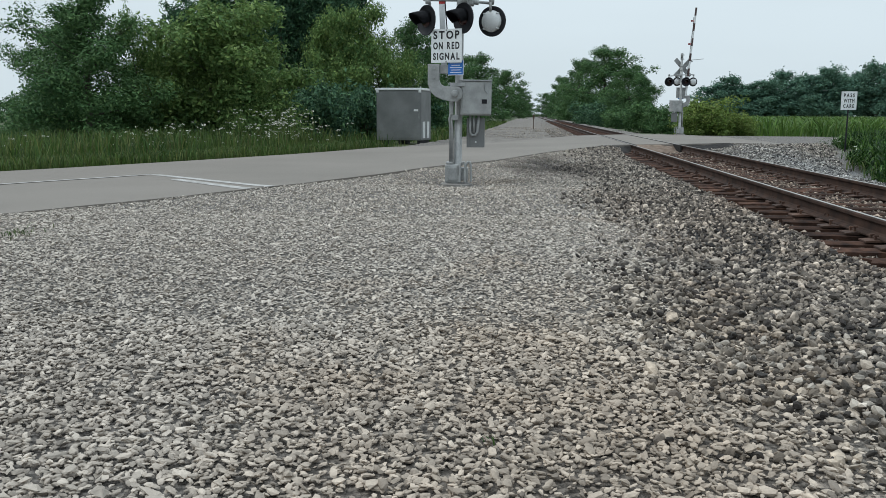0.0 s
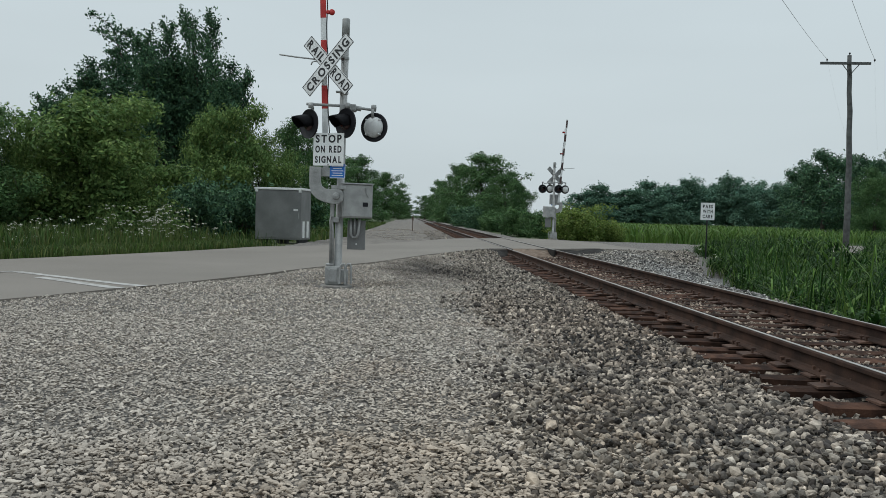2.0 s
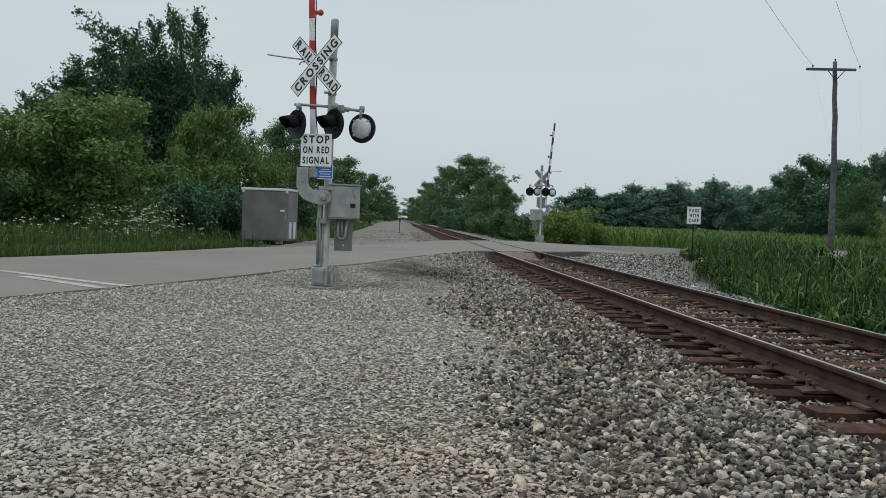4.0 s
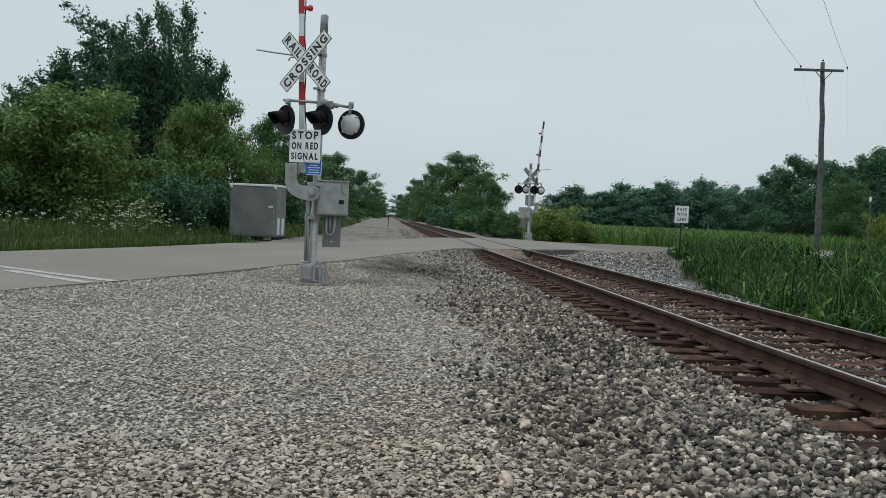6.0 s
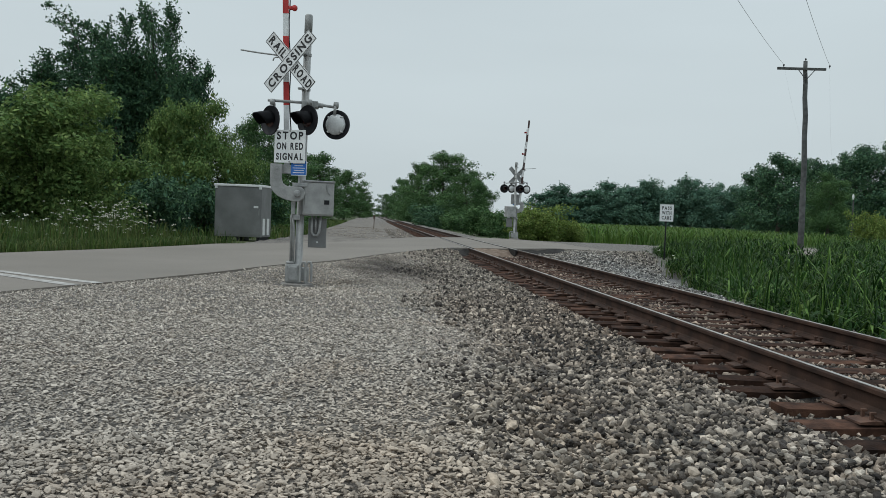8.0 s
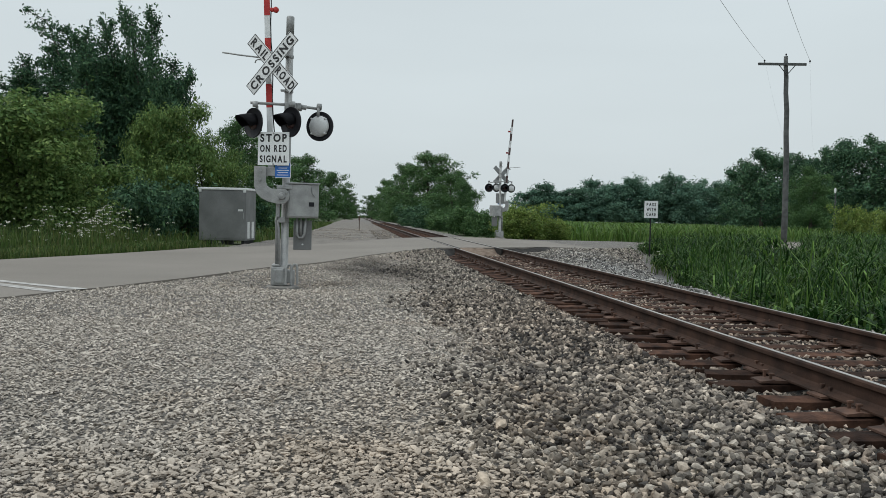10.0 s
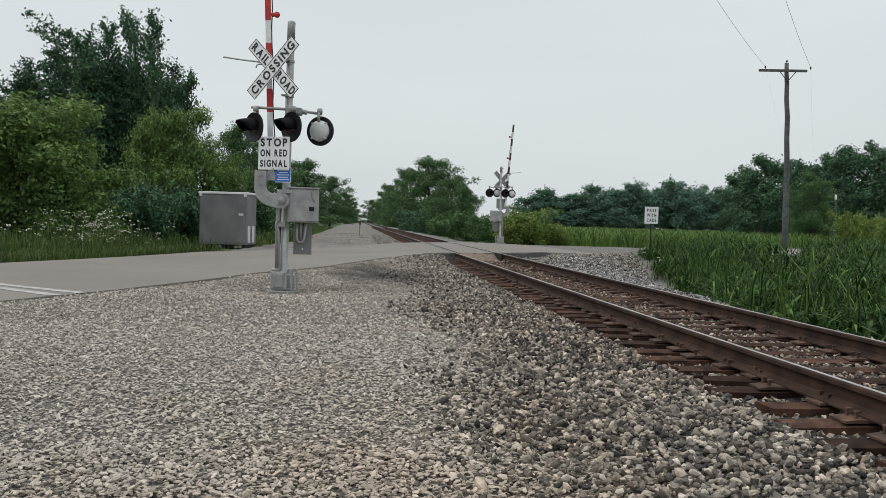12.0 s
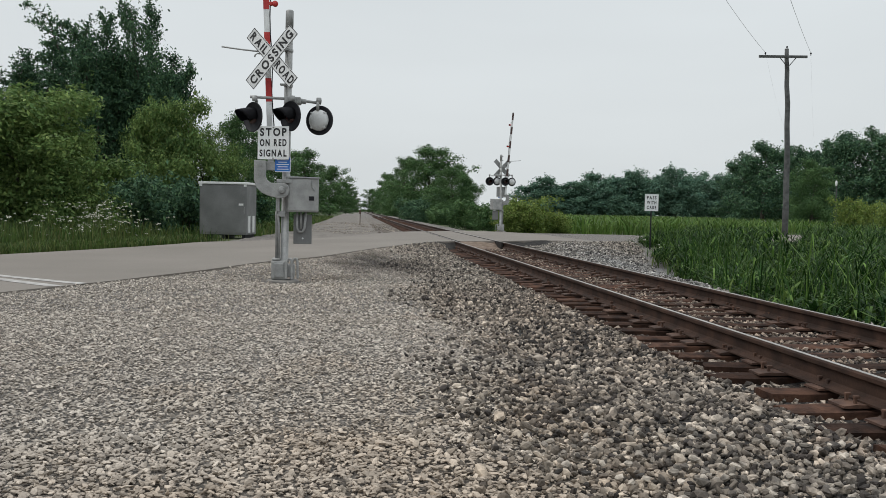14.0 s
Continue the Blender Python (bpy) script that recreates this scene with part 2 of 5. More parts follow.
# aerial haze is put into this paler, bluer leaf colour
M_LEAFHAZE = surface("haze_tinted_leaves", (0.072, 0.148, 0.110), (0.112, 0.202, 0.136), 0.12, 0.6, 0, 0, 30, 0.01, "island", 0.25, (0.128, 0.215, 0.140), 0.12, spec=0.10)
M_GRASS = surface("verge_grass", (0.036, 0.076, 0.017), (0.076, 0.125, 0.030), 0.5, 0.6, 0, 0, 30, 0.01, "island", 0.4, (0.13, 0.15, 0.05), 0.3, spec=0.22)
# third tone is painted on some leaves as pale sky glints
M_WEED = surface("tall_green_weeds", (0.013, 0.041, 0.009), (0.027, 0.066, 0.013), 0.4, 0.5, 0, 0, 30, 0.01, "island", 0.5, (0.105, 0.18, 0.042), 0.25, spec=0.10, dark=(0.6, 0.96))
M_CORN = surface("corn_leaves", (0.052, 0.116, 0.026), (0.090, 0.158, 0.034), 0.25, 0.5, 0, 0, 30, 0.01, "island", 0.35, (0.13, 0.192, 0.052), 0.3, spec=0.10)
M_PETAL = surface("white_petals", (0.60, 0.60, 0.50), (0.74, 0.73, 0.63), 3, 0.7, 0, 0, 30, 0.01, "island", 0.2)
M_SOIL = surface("grassy_soil", (0.035, 0.055, 0.018), (0.07, 0.085, 0.03), 0.35, 0.95, 0, 0.8, 12, 0.05)
M_DIRT = surface("brown_crossing_dirt", (0.11, 0.072, 0.05), (0.22, 0.165, 0.125), 5, 0.95, 0, 0.8, 60, 0.01)
M_BROWN = surface("brown_post", (0.075, 0.05, 0.038), (0.12, 0.08, 0.06), 6, 0.8, 0, 0.2, 60, 0.003)


# ---- mesh helpers ----
def part(name, bm, material, parent=None, label="", smooth=False):
    """Links a bmesh as one mesh object under a thing or a part."""
    me = bpy.data.meshes.new(name)
    bm.to_mesh(me)
    bm.free()
    me.materials.append(material)
    if smooth:
        me.polygons.foreach_set("use_smooth", [True] * len(me.polygons))
    ob = new(name, me)
    ob.parent = parent
    return tagged(ob, label)


def share(name, me, m, parent):
    ob = new(name, me)
    ob.parent = parent
    ob.matrix_basis = m
    return ob


def thing(name, m, label, category, group="", kind=""):
    ob = new(name)
    ob.empty_display_size = 0.2
    ob.matrix_basis = m
    return tagged(ob, label, category, group, kind)


def raw(name, verts, faces, material, parent=None, smooth=False):
    """A mesh from numpy arrays: verts (n, 3), faces (m, k) of one size."""
    me = bpy.data.meshes.new(name)
    verts, faces = np.asarray(verts, np.float32), np.asarray(faces, np.int32)
    k = faces.shape[1]
    me.vertices.add(len(verts))
    me.vertices.foreach_set("co", verts.ravel())
    me.loops.add(faces.size)
    me.loops.foreach_set("vertex_index", faces.ravel())
    me.polygons.add(len(faces))
    me.polygons.foreach_set("loop_start", np.arange(0, faces.size, k, dtype=np.int32))
    me.polygons.foreach_set("use_smooth", np.full(len(faces), smooth))
    me.update(calc_edges=True)
    me.validate()
    me.materials.append(material)
    ob = new(name, me)
    ob.parent = parent
    return ob


def box(bm, lo, hi, bevel=0.0, m=None):
    size = [b - a for a, b in zip(lo, hi)]
    mid = [(a + b) / 2 for a, b in zip(lo, hi)]
    mat = (m or Matrix()) @ Matrix.Translation(mid) @ Matrix.Diagonal((*size, 1))
    vs = bmesh.ops.create_cube(bm, size=1, matrix=mat)["verts"]
    if bevel:
        es = list({e for v in vs for e in v.link_edges})
        bmesh.ops.bevel(bm, geom=es, offset=bevel, segments=2, affect="EDGES", profile=0.6)


def tube(bm, path, radii, seg=12, caps=True):
    """A round tube along points, with a radius at each."""
    path = [Vector(p) for p in path]
    if isinstance(radii, (int, float)):
        radii = [radii] * len(path)
    rings = []
    for i, p in enumerate(path):
        d = (path[min(i + 1, len(path) - 1)] - path[max(i - 1, 0)]).normalized()
        side = d.orthogonal().normalized() if i == 0 else (side - d * side.dot(d)).normalized()
        up = d.cross(side)
        rings.append([bm.verts.new(p + (side * math.cos(a) + up * math.sin(a)) * radii[i]) for a in np.linspace(0, 2 * math.pi, seg, endpoint=False)])
    for a, b in zip(rings, rings[1:]):
        for i in range(seg):
            bm.faces.new((a[i], a[(i + 1) % seg], b[(i + 1) % seg], b[i]))
    if caps:
        bm.faces.new(rings[0][::-1])
        bm.faces.new(rings[-1])


def lathe(bm, profile, m=None, seg=28):
    """Turns (radius, z) pairs round z."""
    m = m or Matrix()
    rings = []
    for r, z in profile:
        if r < 1e-6:
            rings.append([bm.verts.new(m @ Vector((0, 0, z)))])
        else:
            rings.append([bm.verts.new(m @ Vector((r * math.cos(a), r * math.sin(a), z))) for a in np.linspace(0, 2 * math.pi, seg, endpoint=False)])
    for a, b in zip(rings, rings[1:]):
        for i in range(seg):
            j = (i + 1) % seg
            if len(a) == 1 and len(b) > 1:
                bm.faces.new((a[0], b[i], b[j]))
            elif len(b) == 1 and len(a) > 1:
                bm.faces.new((a[i], b[0], a[j]))
            elif len(a) > 1:
                bm.faces.new((a[i], b[i], b[j], a[j]))


def prism(bm, outline, y0, y1):
    """An outline of (x, z) pushed from y0 to y1."""
    a = [bm.verts.new((x, y0, z)) for x, z in outline]
    b = [bm.verts.new((x, y1, z)) for x, z in outline]
    bm.faces.new(a)
    bm.faces.new(b[::-1])
    for i in range(len(outline)):
        j = (i + 1) % len(outline)
        bm.faces.new((a[i], b[i], b[j], a[j]))
    bmesh.ops.recalc_face_normals(bm, faces=bm.faces)


def glyph(ch):
    """One letter of the built-in font as a mesh, and its coordinates."""
    cu = bpy.data.curves.new("text", "FONT")
    cu.body, cu.extrude, cu.offset = ch, 0.012, 0.034
    tmp = bpy.data.objects.new("text", cu)
    scene.collection.objects.link(tmp)
    bpy.context.view_layer.update()
    me = bpy.data.meshes.new_from_object(tmp.evaluated_get(bpy.context.evaluated_depsgraph_get()))
    bpy.data.objects.remove(tmp)
    bpy.data.curves.remove(cu)
    co = np.empty(len(me.vertices) * 3, np.float32)
    me.vertices.foreach_get("co", co)
    return me, co.reshape(-1, 3)


def lettering(name, text, height, width, m, parent, material=None):
    """Raised letters, each a part, fitted to a height and width, standing in the x-z plane and facing -y."""
    made = [None if ch == " " else glyph(ch) for ch in text]
    wide = [0.35 if q is None else float(q[1][:, 0].max() - q[1][:, 0].min()) for q in made]
    gap = 0.2
    scale, x = width / (sum(wide) + gap * (len(text) - 1)), -width / 2
    for q, w in zip(made, wide):
        if q is not None:
            me, co = q
            lo, hi = co.min(0), co.max(0)
            co[:, 0] = (co[:, 0] - lo[0]) * scale + x
            co[:, 1] = (co[:, 1] - (lo[1] + hi[1]) / 2) * height / (hi[1] - lo[1])
            co[:, 2] *= 0.15
            me.vertices.foreach_set("co", co.ravel())
            me.materials.clear()
            me.materials.append(material or M_LETTER)
            ob = new("letter", me)
            ob.parent = parent
            ob.matrix_basis = m @ pose(0, 0, 0, 90, 0, 0)
        x += (w + gap) * scale


def smooth(a, b, x):
    t = min(1.0, max(0.0, (x - a) / (b - a)))
    return t * t * (3 - 2 * t)


# ---- ground, gravel yard, road and track ----
RAIL_L, RAIL_R, RAIL_TOP = 3.17, 4.68, 0.20
TRACK_X = (RAIL_L + RAIL_R) / 2
rng = np.random.default_rng(7)


NEAR = [(-19, -17), (-12, -3.5), (-8.2, 3.8), (-6.8, 6.4), (-5.55, 9.0), (-4.5, 11.2), (-3.75, 12.85), (-2.55, 15.6), (-1.85, 17.6), (-0.82, 19.2), (0.3, 22.4), (1.5, 25.4), (2.6, 27.6), (5.3, 29.4), (7.0, 31.6), (9.6, 33.0), (12.2, 34.6), (28, 46), (66, 74), (140, 130)]
FAR = [(-26.5, -15), (-20, -3), (-14.0, 7.0), (-11.9, 11.0), (-9.6, 15.3), (-8.4, 17.8), (-7.4, 20.2), (-6.2, 23.4), (-5.3, 26.4), (-4.7, 28.6), (-3.2, 30.2), (-1.4, 31.8), (0.46, 35.6), (1.9, 39.4), (3.2, 41.4), (5.4, 43.8), (8.0, 44.9), (14.4, 46.4), (61, 82), (134, 137)]
NEAR_X, NEAR_Y = [p[0] for p in NEAR[:13]], [p[1] for p in NEAR[:13]]


def road_z(x, y):
    return 0.025 + 0.168 * (1 - smooth(1.2, 8.5, abs(x - TRACK_X))) - 0.02 * smooth(12, 30, x)


def bed_z(x, y):
    """Height of the gravel and ballast bed over the plan."""
    z = 0.0
    z -= 0.05 * smooth(0.2, 1.2, x)
    z += 0.02 * smooth(1.8, 2.4, x)
    z -= 0.028 * smooth(2.55, 2.75, x) * (1 - smooth(3.05, 3.25, x))
    if y < 29 and x < 2.7:
        z += max(0.0, road_z(x, y) - 0.035 - z) * (1 - smooth(-0.1, 1.8, x - float(np.interp(y, NEAR_Y, NEAR_X))))
    z -= 0.085 * math.exp(-((x + 1.15) ** 2 + (y - 14.5) ** 2) / 1.3)
    z -= 0.42 * smooth(5.4, 8.5, x) * (1 - smooth(22, 32, y))
    z += 0.12 * smooth(5.6, 7.5, x) * smooth(20, 30, y)
    return z + 0.015 * noise.noise((x * 0.7, y * 0.7, 3.0))


# the wide ground reaches the horizon
bm = bmesh.new()
for cx0, cx1 in ((-3500, -60), (-60, 120), (120, 3500)):
    for cy0, cy1 in ((-3500, -60), (-60, 400), (400, 3500)):
        nx, ny = (18, 30) if (cx0, cy0) == (-60, -60) else (2, 2)
        bmesh.ops.create_grid(bm, x_segments=nx, y_segments=ny, size=0.5, matrix=Matrix.Translation(((cx0 + cx1) / 2, (cy0 + cy1) / 2, -0.52)) @ Matrix.Diagonal((cx1 - cx0, cy1 - cy0, 1, 1)))
for v in bm.verts:
    if -55 < v.co.x < 2 and -55 < v.co.y < 395:
        v.co.z = -0.10
    elif 6 < v.co.x < 115 and 36 < v.co.y < 395:
        v.co.z = -0.14
ground = part("ground", bm, M_SOIL)
tagged(ground, "flat grassy ground running out to the horizon", "ground", kind="structure")

# gravel yard and track bed: one lumpy sheet
xs = np.concatenate([np.arange(-22, -6, 1.0), np.arange(-6, 7.01, 0.16), np.arange(7.5, 15, 0.7)])
ys = np.concatenate([np.arange(-8, 1.6, 0.8), np.arange(1.6, 14, 0.16), np.arange(14, 46, 0.5), np.arange(46, 420, 6.0)])
gx, gy = np.meshgrid(xs, ys, indexing="ij")


def in_yard(x, y):
    if y < 46:
        return x > np.interp(y, [-17, 4, 13, 28, 46], [-21, -10, -5.8, -4.4, -3.0]) and x < 5.6 + 0.9 * smooth(11, 14, y) + max(0.0, y - 13) * 0.24
    return -2.9 < x < 6.5


gz = np.array([[bed_z(x, y) for y in ys] for x in xs])
verts = np.stack([gx, gy, gz], -1).reshape(-1, 3)
ny = len(ys)
faces = [(i * ny + j, (i + 1) * ny + j, (i + 1) * ny + j + 1, i * ny + j + 1) for i in range(len(xs) - 1) for j in range(ny - 1) if in_yard(xs[i] + 0.1, ys[j])]
yard = raw("gravel_yard", verts, faces, M_GRIT, None, True)
tagged(yard, "pale grey crushed limestone gravel beside the track", "gravel", kind="structure")

# bed seen between the shoulder's coarse stones, painted near black for gap shade
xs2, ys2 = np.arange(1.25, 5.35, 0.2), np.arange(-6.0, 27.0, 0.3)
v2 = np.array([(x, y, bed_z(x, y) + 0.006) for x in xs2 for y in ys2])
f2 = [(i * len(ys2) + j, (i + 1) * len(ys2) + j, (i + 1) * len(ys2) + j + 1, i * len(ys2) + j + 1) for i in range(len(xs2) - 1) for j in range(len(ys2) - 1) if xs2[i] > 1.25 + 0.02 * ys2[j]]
tagged(raw("shade_dark_bed", v2, f2, M_GAPSHADE, None, True), "bed under the track ballast, painted dark as gap shade", "ballast bed", kind="structure")

# the dusty lane that runs on beside the track beyond the road
xs3, ys3 = np.arange(-3.1, 1.3, 0.35), np.concatenate([np.arange(29, 60, 0.6), np.arange(60, 400, 5.0)])
v3 = np.array([(x + 0.25 * noise.noise((x, y * 0.3, 2)) * (abs(x + 0.95) > 1.9), y, bed_z(x, y) + 0.015 + 0.03 * noise.noise((x * 0.8, y * 0.3, 9))) for x in xs3 for y in ys3])
f3 = [(i * len(ys3) + j, (i + 1) * len(ys3) + j, (i + 1) * len(ys3) + j + 1, i * len(ys3) + j + 1) for i in range(len(xs3) - 1) for j in range(len(ys3) - 1)]
tagged(raw("gravel_lane", v3, f3, M_LANE, None, True), "dusty pale gravel lane beside the track", "gravel lane", kind="structure")

# road: two edges, from the left of the yard, over the track and away
def spline(pts, n):
    out_pts = []
    for i in range(len(pts) - 1):
        p0, p1, p2, p3 = (Vector(pts[max(0, min(len(pts) - 1, i + k))]) for k in (-1, 0, 1, 2))
        for k in range(n):
            t = k / n
            out_pts.append(0.5 * ((2 * p1) + (p2 - p0) * t + (2 * p0 - 5 * p1 + 4 * p2 - p3) * t * t + (3 * p1 - p0 - 3 * p2 + p3) * t ** 3))
    return out_pts + [Vector(pts[-1])]


near_s, far_s = spline(NEAR, 5), spline(FAR, 5)
ACROSS = 14
bm = bmesh.new()
rows = []
for i, (a, b) in enumerate(zip(near_s, far_s)):
    row = []
    for k in range(ACROSS + 1):
        p = a.lerp(b, k / ACROSS)
        if k == 0:
            p = p + (a - b).normalized() * (0.10 * noise.noise((a.x * 1.3, a.y * 1.3, 0)) + 0.05 * noise.noise((a.x * 4, a.y * 4, 5)))
        row.append(bm.verts.new((p.x, p.y, road_z(p.x, p.y))))
    rows.append(row)
for a, b in zip(rows, rows[1:]):
    for k in range(ACROSS):
        bm.faces.new((a[k], b[k], b[k + 1], a[k + 1]))
edge = [e for e in bm.edges if e.is_boundary]
ex = bmesh.ops.extrude_edge_only(bm, edges=edge)
for v in ex["geom"]:
    if isinstance(v, bmesh.types.BMVert):
        v.co.z -= 0.32
bmesh.ops.recalc_face_normals(bm, faces=bm.faces)
road = part("road", bm, M_ASPHALT)
tagged(road, "worn grey asphalt country road curving over the railway", "road", kind="structure")


def strip_on_road(name, pts, width, material, lift, label):
    """A painted band along points of the plan, on the road."""
    bm = bmesh.new()
    pts = [Vector(p) for p in pts]
    rows = []
    for i, p in enumerate(pts):
        d = (pts[min(i + 1, len(pts) - 1)] - pts[max(i - 1, 0)]).normalized()
        s = Vector((-d.y, d.x)) * width / 2
        rows.append([bm.verts.new((q.x, q.y, road_z(q.x, q.y) + lift)) for q in (p - s, p + s)])
    for a, b in zip(rows, rows[1:]):
        bm.faces.new((a[0], a[1], b[1], b[0]))
    ob = part(name, bm, material)
    return tagged(ob, label, "road marking", kind="structure")


def dashes(a, b, n):
    return [Vector(a).lerp(Vector(b), k / n) for k in range(n + 1)]


strip_on_road("stop_line", dashes((-6.5, 14.95), (-3.78, 12.76), 12), 0.18, M_PAINT, 0.005, "worn white stop line across the near lane")
strip_on_road("stop_line", dashes((-5.7, 13.92), (-4.0, 12.36), 12), 0.20, M_PAINT, 0.005, "worn white stop line across the near lane")
strip_on_road("lane_line", dashes((-17.3, -5.2), (-6.55, 14.98), 30), 0.10, M_PAINT, 0.009, "thin faded white line along the road")


# rails
def rail_outline(x):
    half = [(0.070, 0.0), (0.070, 0.012), (0.022, 0.030), (0.009, 0.048), (0.009, 0.115), (0.018, 0.128), (0.036, 0.135), (0.036, 0.160), (0.028, 0.170)]
    return [(x + a, RAIL_TOP - 0.171 + z) for a, z in half] + [(x - a, RAIL_TOP - 0.171 + z) for a, z in half[::-1]]


track = thing("railway_track", pose(0, 0, 0), "rusty single railway track on wooden ties in ballast", "railway track", kind="structure")
for x in (RAIL_L, RAIL_R):
    bm = bmesh.new()
    prism(bm, rail_outline(x), -6, 900)
    rail = part("rail", bm, M_RUST, track)
    bm = bmesh.new()
    box(bm, (x - 0.016, -6, RAIL_TOP - 0.004), (x + 0.016, 900, RAIL_TOP + 0.001))
    part("running_surface", bm, M_RAILTOP, rail, "worn dull steel running surface")

TIE_TOP = RAIL_TOP - 0.171 - 0.018
tie_meshes = []
for k in range(5):
    rk = random.Random(k)
    bm = bmesh.new()
    bmesh.ops.create_grid(bm, x_segments=10, y_segments=3, size=0.5, matrix=Matrix.Diagonal((2.59, 0.225, 1, 1)))
    for v in bm.verts:
        rough_end = 0.03 * rk.uniform(-1, 1) if abs(v.co.x) > 1.2 else 0
        v.co.x += rough_end
        v.co.z += rk.uniform(-0.007, 0.003) - (0.012 if abs(v.co.y) > 0.1 else 0)
        v.co.y += rk.uniform(-0.006, 0.006)
    ex = bmesh.ops.extrude_edge_only(bm, edges=[e for e in bm.edges if e.is_boundary])
    for v in ex["geom"]:
        if isinstance(v, bmesh.types.BMVert):
            v.co.z = -0.16
    bmesh.ops.recalc_face_normals(bm, faces=bm.faces)
    me = bpy.data.meshes.new("tie")
    bm.to_mesh(me)
    bm.free()
    me.materials.append(M_TIE)
    tie_meshes.append(me)
bm = bmesh.new()
prism(bm, [(-0.185, -0.002), (0.185, -0.002), (0.185, 0.012), (0.085, 0.022), (0.075, 0.018), (-0.075, 0.018), (-0.085, 0.022), (-0.185, 0.012)], -0.09, 0.09)
plate_me = bpy.data.meshes.new("tie_plate")
bm.to_mesh(plate_me)
bm.free()
plate_me.materials.append(M_PLATE)
bm = bmesh.new()
box(bm, (-0.009, -0.009, -0.02), (0.009, 0.009, 0.035))
box(bm, (-0.012, -0.013, 0.035), (0.026, 0.013, 0.052), 0.004)
spike_me = bpy.data.meshes.new("spike")
bm.to_mesh(spike_me)
bm.free()
spike_me.materials.append(M_PLATE)
rt = random.Random(4)
tie_rows = []
y = -5.8
while y < 26.6:
    tie_rows.append(y)
    tz = TIE_TOP + rt.uniform(-0.008, 0.004)
    tie = share("tie", rt.choice(tie_meshes), pose(TRACK_X + rt.uniform(-0.09, 0.09), y, tz, 0, rt.uniform(-0.3, 0.3), rt.uniform(-1.6, 1.6)), track)
    for x in (RAIL_L, RAIL_R):
        share("tie_plate", plate_me, pose(x - TRACK_X, 0, 0.004), tie)
        for sx in (-1, 1):
            for sy in (-0.045, 0.055):
                if rt.random() < 0.85:
                    share("spike", spike_me, pose(x - TRACK_X + sx * 0.092, sy + rt.uniform(-0.01, 0.01), 0.012 + rt.uniform(0, 0.015), 0, 0, 0 if sx < 0 else 180), tie)
    y += 0.5 + rt.uniform(-0.035, 0.035)
bm = bmesh.new()
y = 42.5
while y < 150:
    box(bm, (TRACK_X - 1.3, y - 0.11, TIE_TOP - 0.15), (TRACK_X + 1.3, y + 0.11, TIE_TOP))
    y += 0.52
tagged(part("distant_ties", bm, M_TIE, track), kind="stuff")

# flangeway strips painted as groove shade, and ragged brown paving ends between the rails
for x in (RAIL_L + 0.075, RAIL_R - 0.075):
    bm = bmesh.new()
    box(bm, (x - 0.035, 27.6, 0.0), (x + 0.035, 41.8, 0.2005))
    tagged(part("flangeway", bm, M_ASPHALT_SHADE), "strip painted dark as the shaded groove beside the crossing rail", "flangeway", kind="structure")


def ragged_edge(x0, x1, out, material, label):
    """A crumbling slope from the road's near edge down to the track bed, between two x of the plan."""
    bm = bmesh.new()
    ex, ey = [p[0] for p in NEAR[9:17]], [p[1] for p in NEAR[9:17]]
    rows = []
    for i in range(25):
        x = x0 + (x1 - x0) * i / 24
        y = float(np.interp(x, ex, ey)) + 0.12
        reach = out * (0.75 + 0.6 * noise.noise((x * 2.1, 4.0, 0)))
        row = []
        for k in range(9):
            t = k / 8
            px, py = x + 0.35 * reach * t, y - reach * t
            z = road_z(x, y) * (1 - t) + (bed_z(px, py) - 0.02) * t + 0.006 * (k == 0) + 0.02 * noise.noise((px * 5, py * 5, 1.0)) * (k > 0)
            row.append(bm.verts.new((px, py, z)))
        rows.append(row)
    for a, b in zip(rows, rows[1:]):
        for k in range(8):
            bm.faces.new((a[k], b[k], b[k + 1], a[k + 1]))
    bmesh.ops.recalc_face_normals(bm, faces=bm.faces)
    tagged(part("crossing_edge", bm, material, None, "", True), label, "asphalt edge", kind="structure")


ragged_edge(1.6, 3.09, 0.9, M_ASPHALT_SHADE, "crumbled dark asphalt edge at the rail crossing, deepened by painted shade")
ragged_edge(3.25, 4.60, 1.5, M_DIRT, "brown dirt ramp between the rails at the crossing")
ragged_edge(4.76, 6.9, 1.0, M_ASPHALT_SHADE, "crumbled dark asphalt edge at the rail crossing, deepened by painted shade")

# ---- loose stones ----
ICO = np.array([(0, 0, 1)] + [(0.894 * math.cos(a), 0.894 * math.sin(a), 0.447) for a in np.arange(5) * 1.2566] + [(0.894 * math.cos(a + 0.628), 0.894 * math.sin(a + 0.628), -0.447) for a in np.arange(5) * 1.2566] + [(0, 0, -1)])
ICO_F = np.array([(0, 1 + i, 1 + (i + 1) % 5) for i in range(5)] + [(1 + i, 6 + i, 1 + (i + 1) % 5) for i in range(5)] + [(6 + i, 6 + (i + 1) % 5, 1 + (i + 1) % 5) for i in range(5)] + [(11, 6 + (i + 1) % 5, 6 + i) for i in range(5)])
OCT = np.array([(1, 0, 0), (0, 1, 0), (-1, 0, 0), (0, -1, 0), (0, 0, 1), (0, 0, -1)], float)
OCT_F = np.array([(0, 1, 4), (1, 2, 4), (2, 3, 4), (3, 0, 4), (1, 0, 5), (2, 1, 5), (3, 2, 5), (0, 3, 5)])


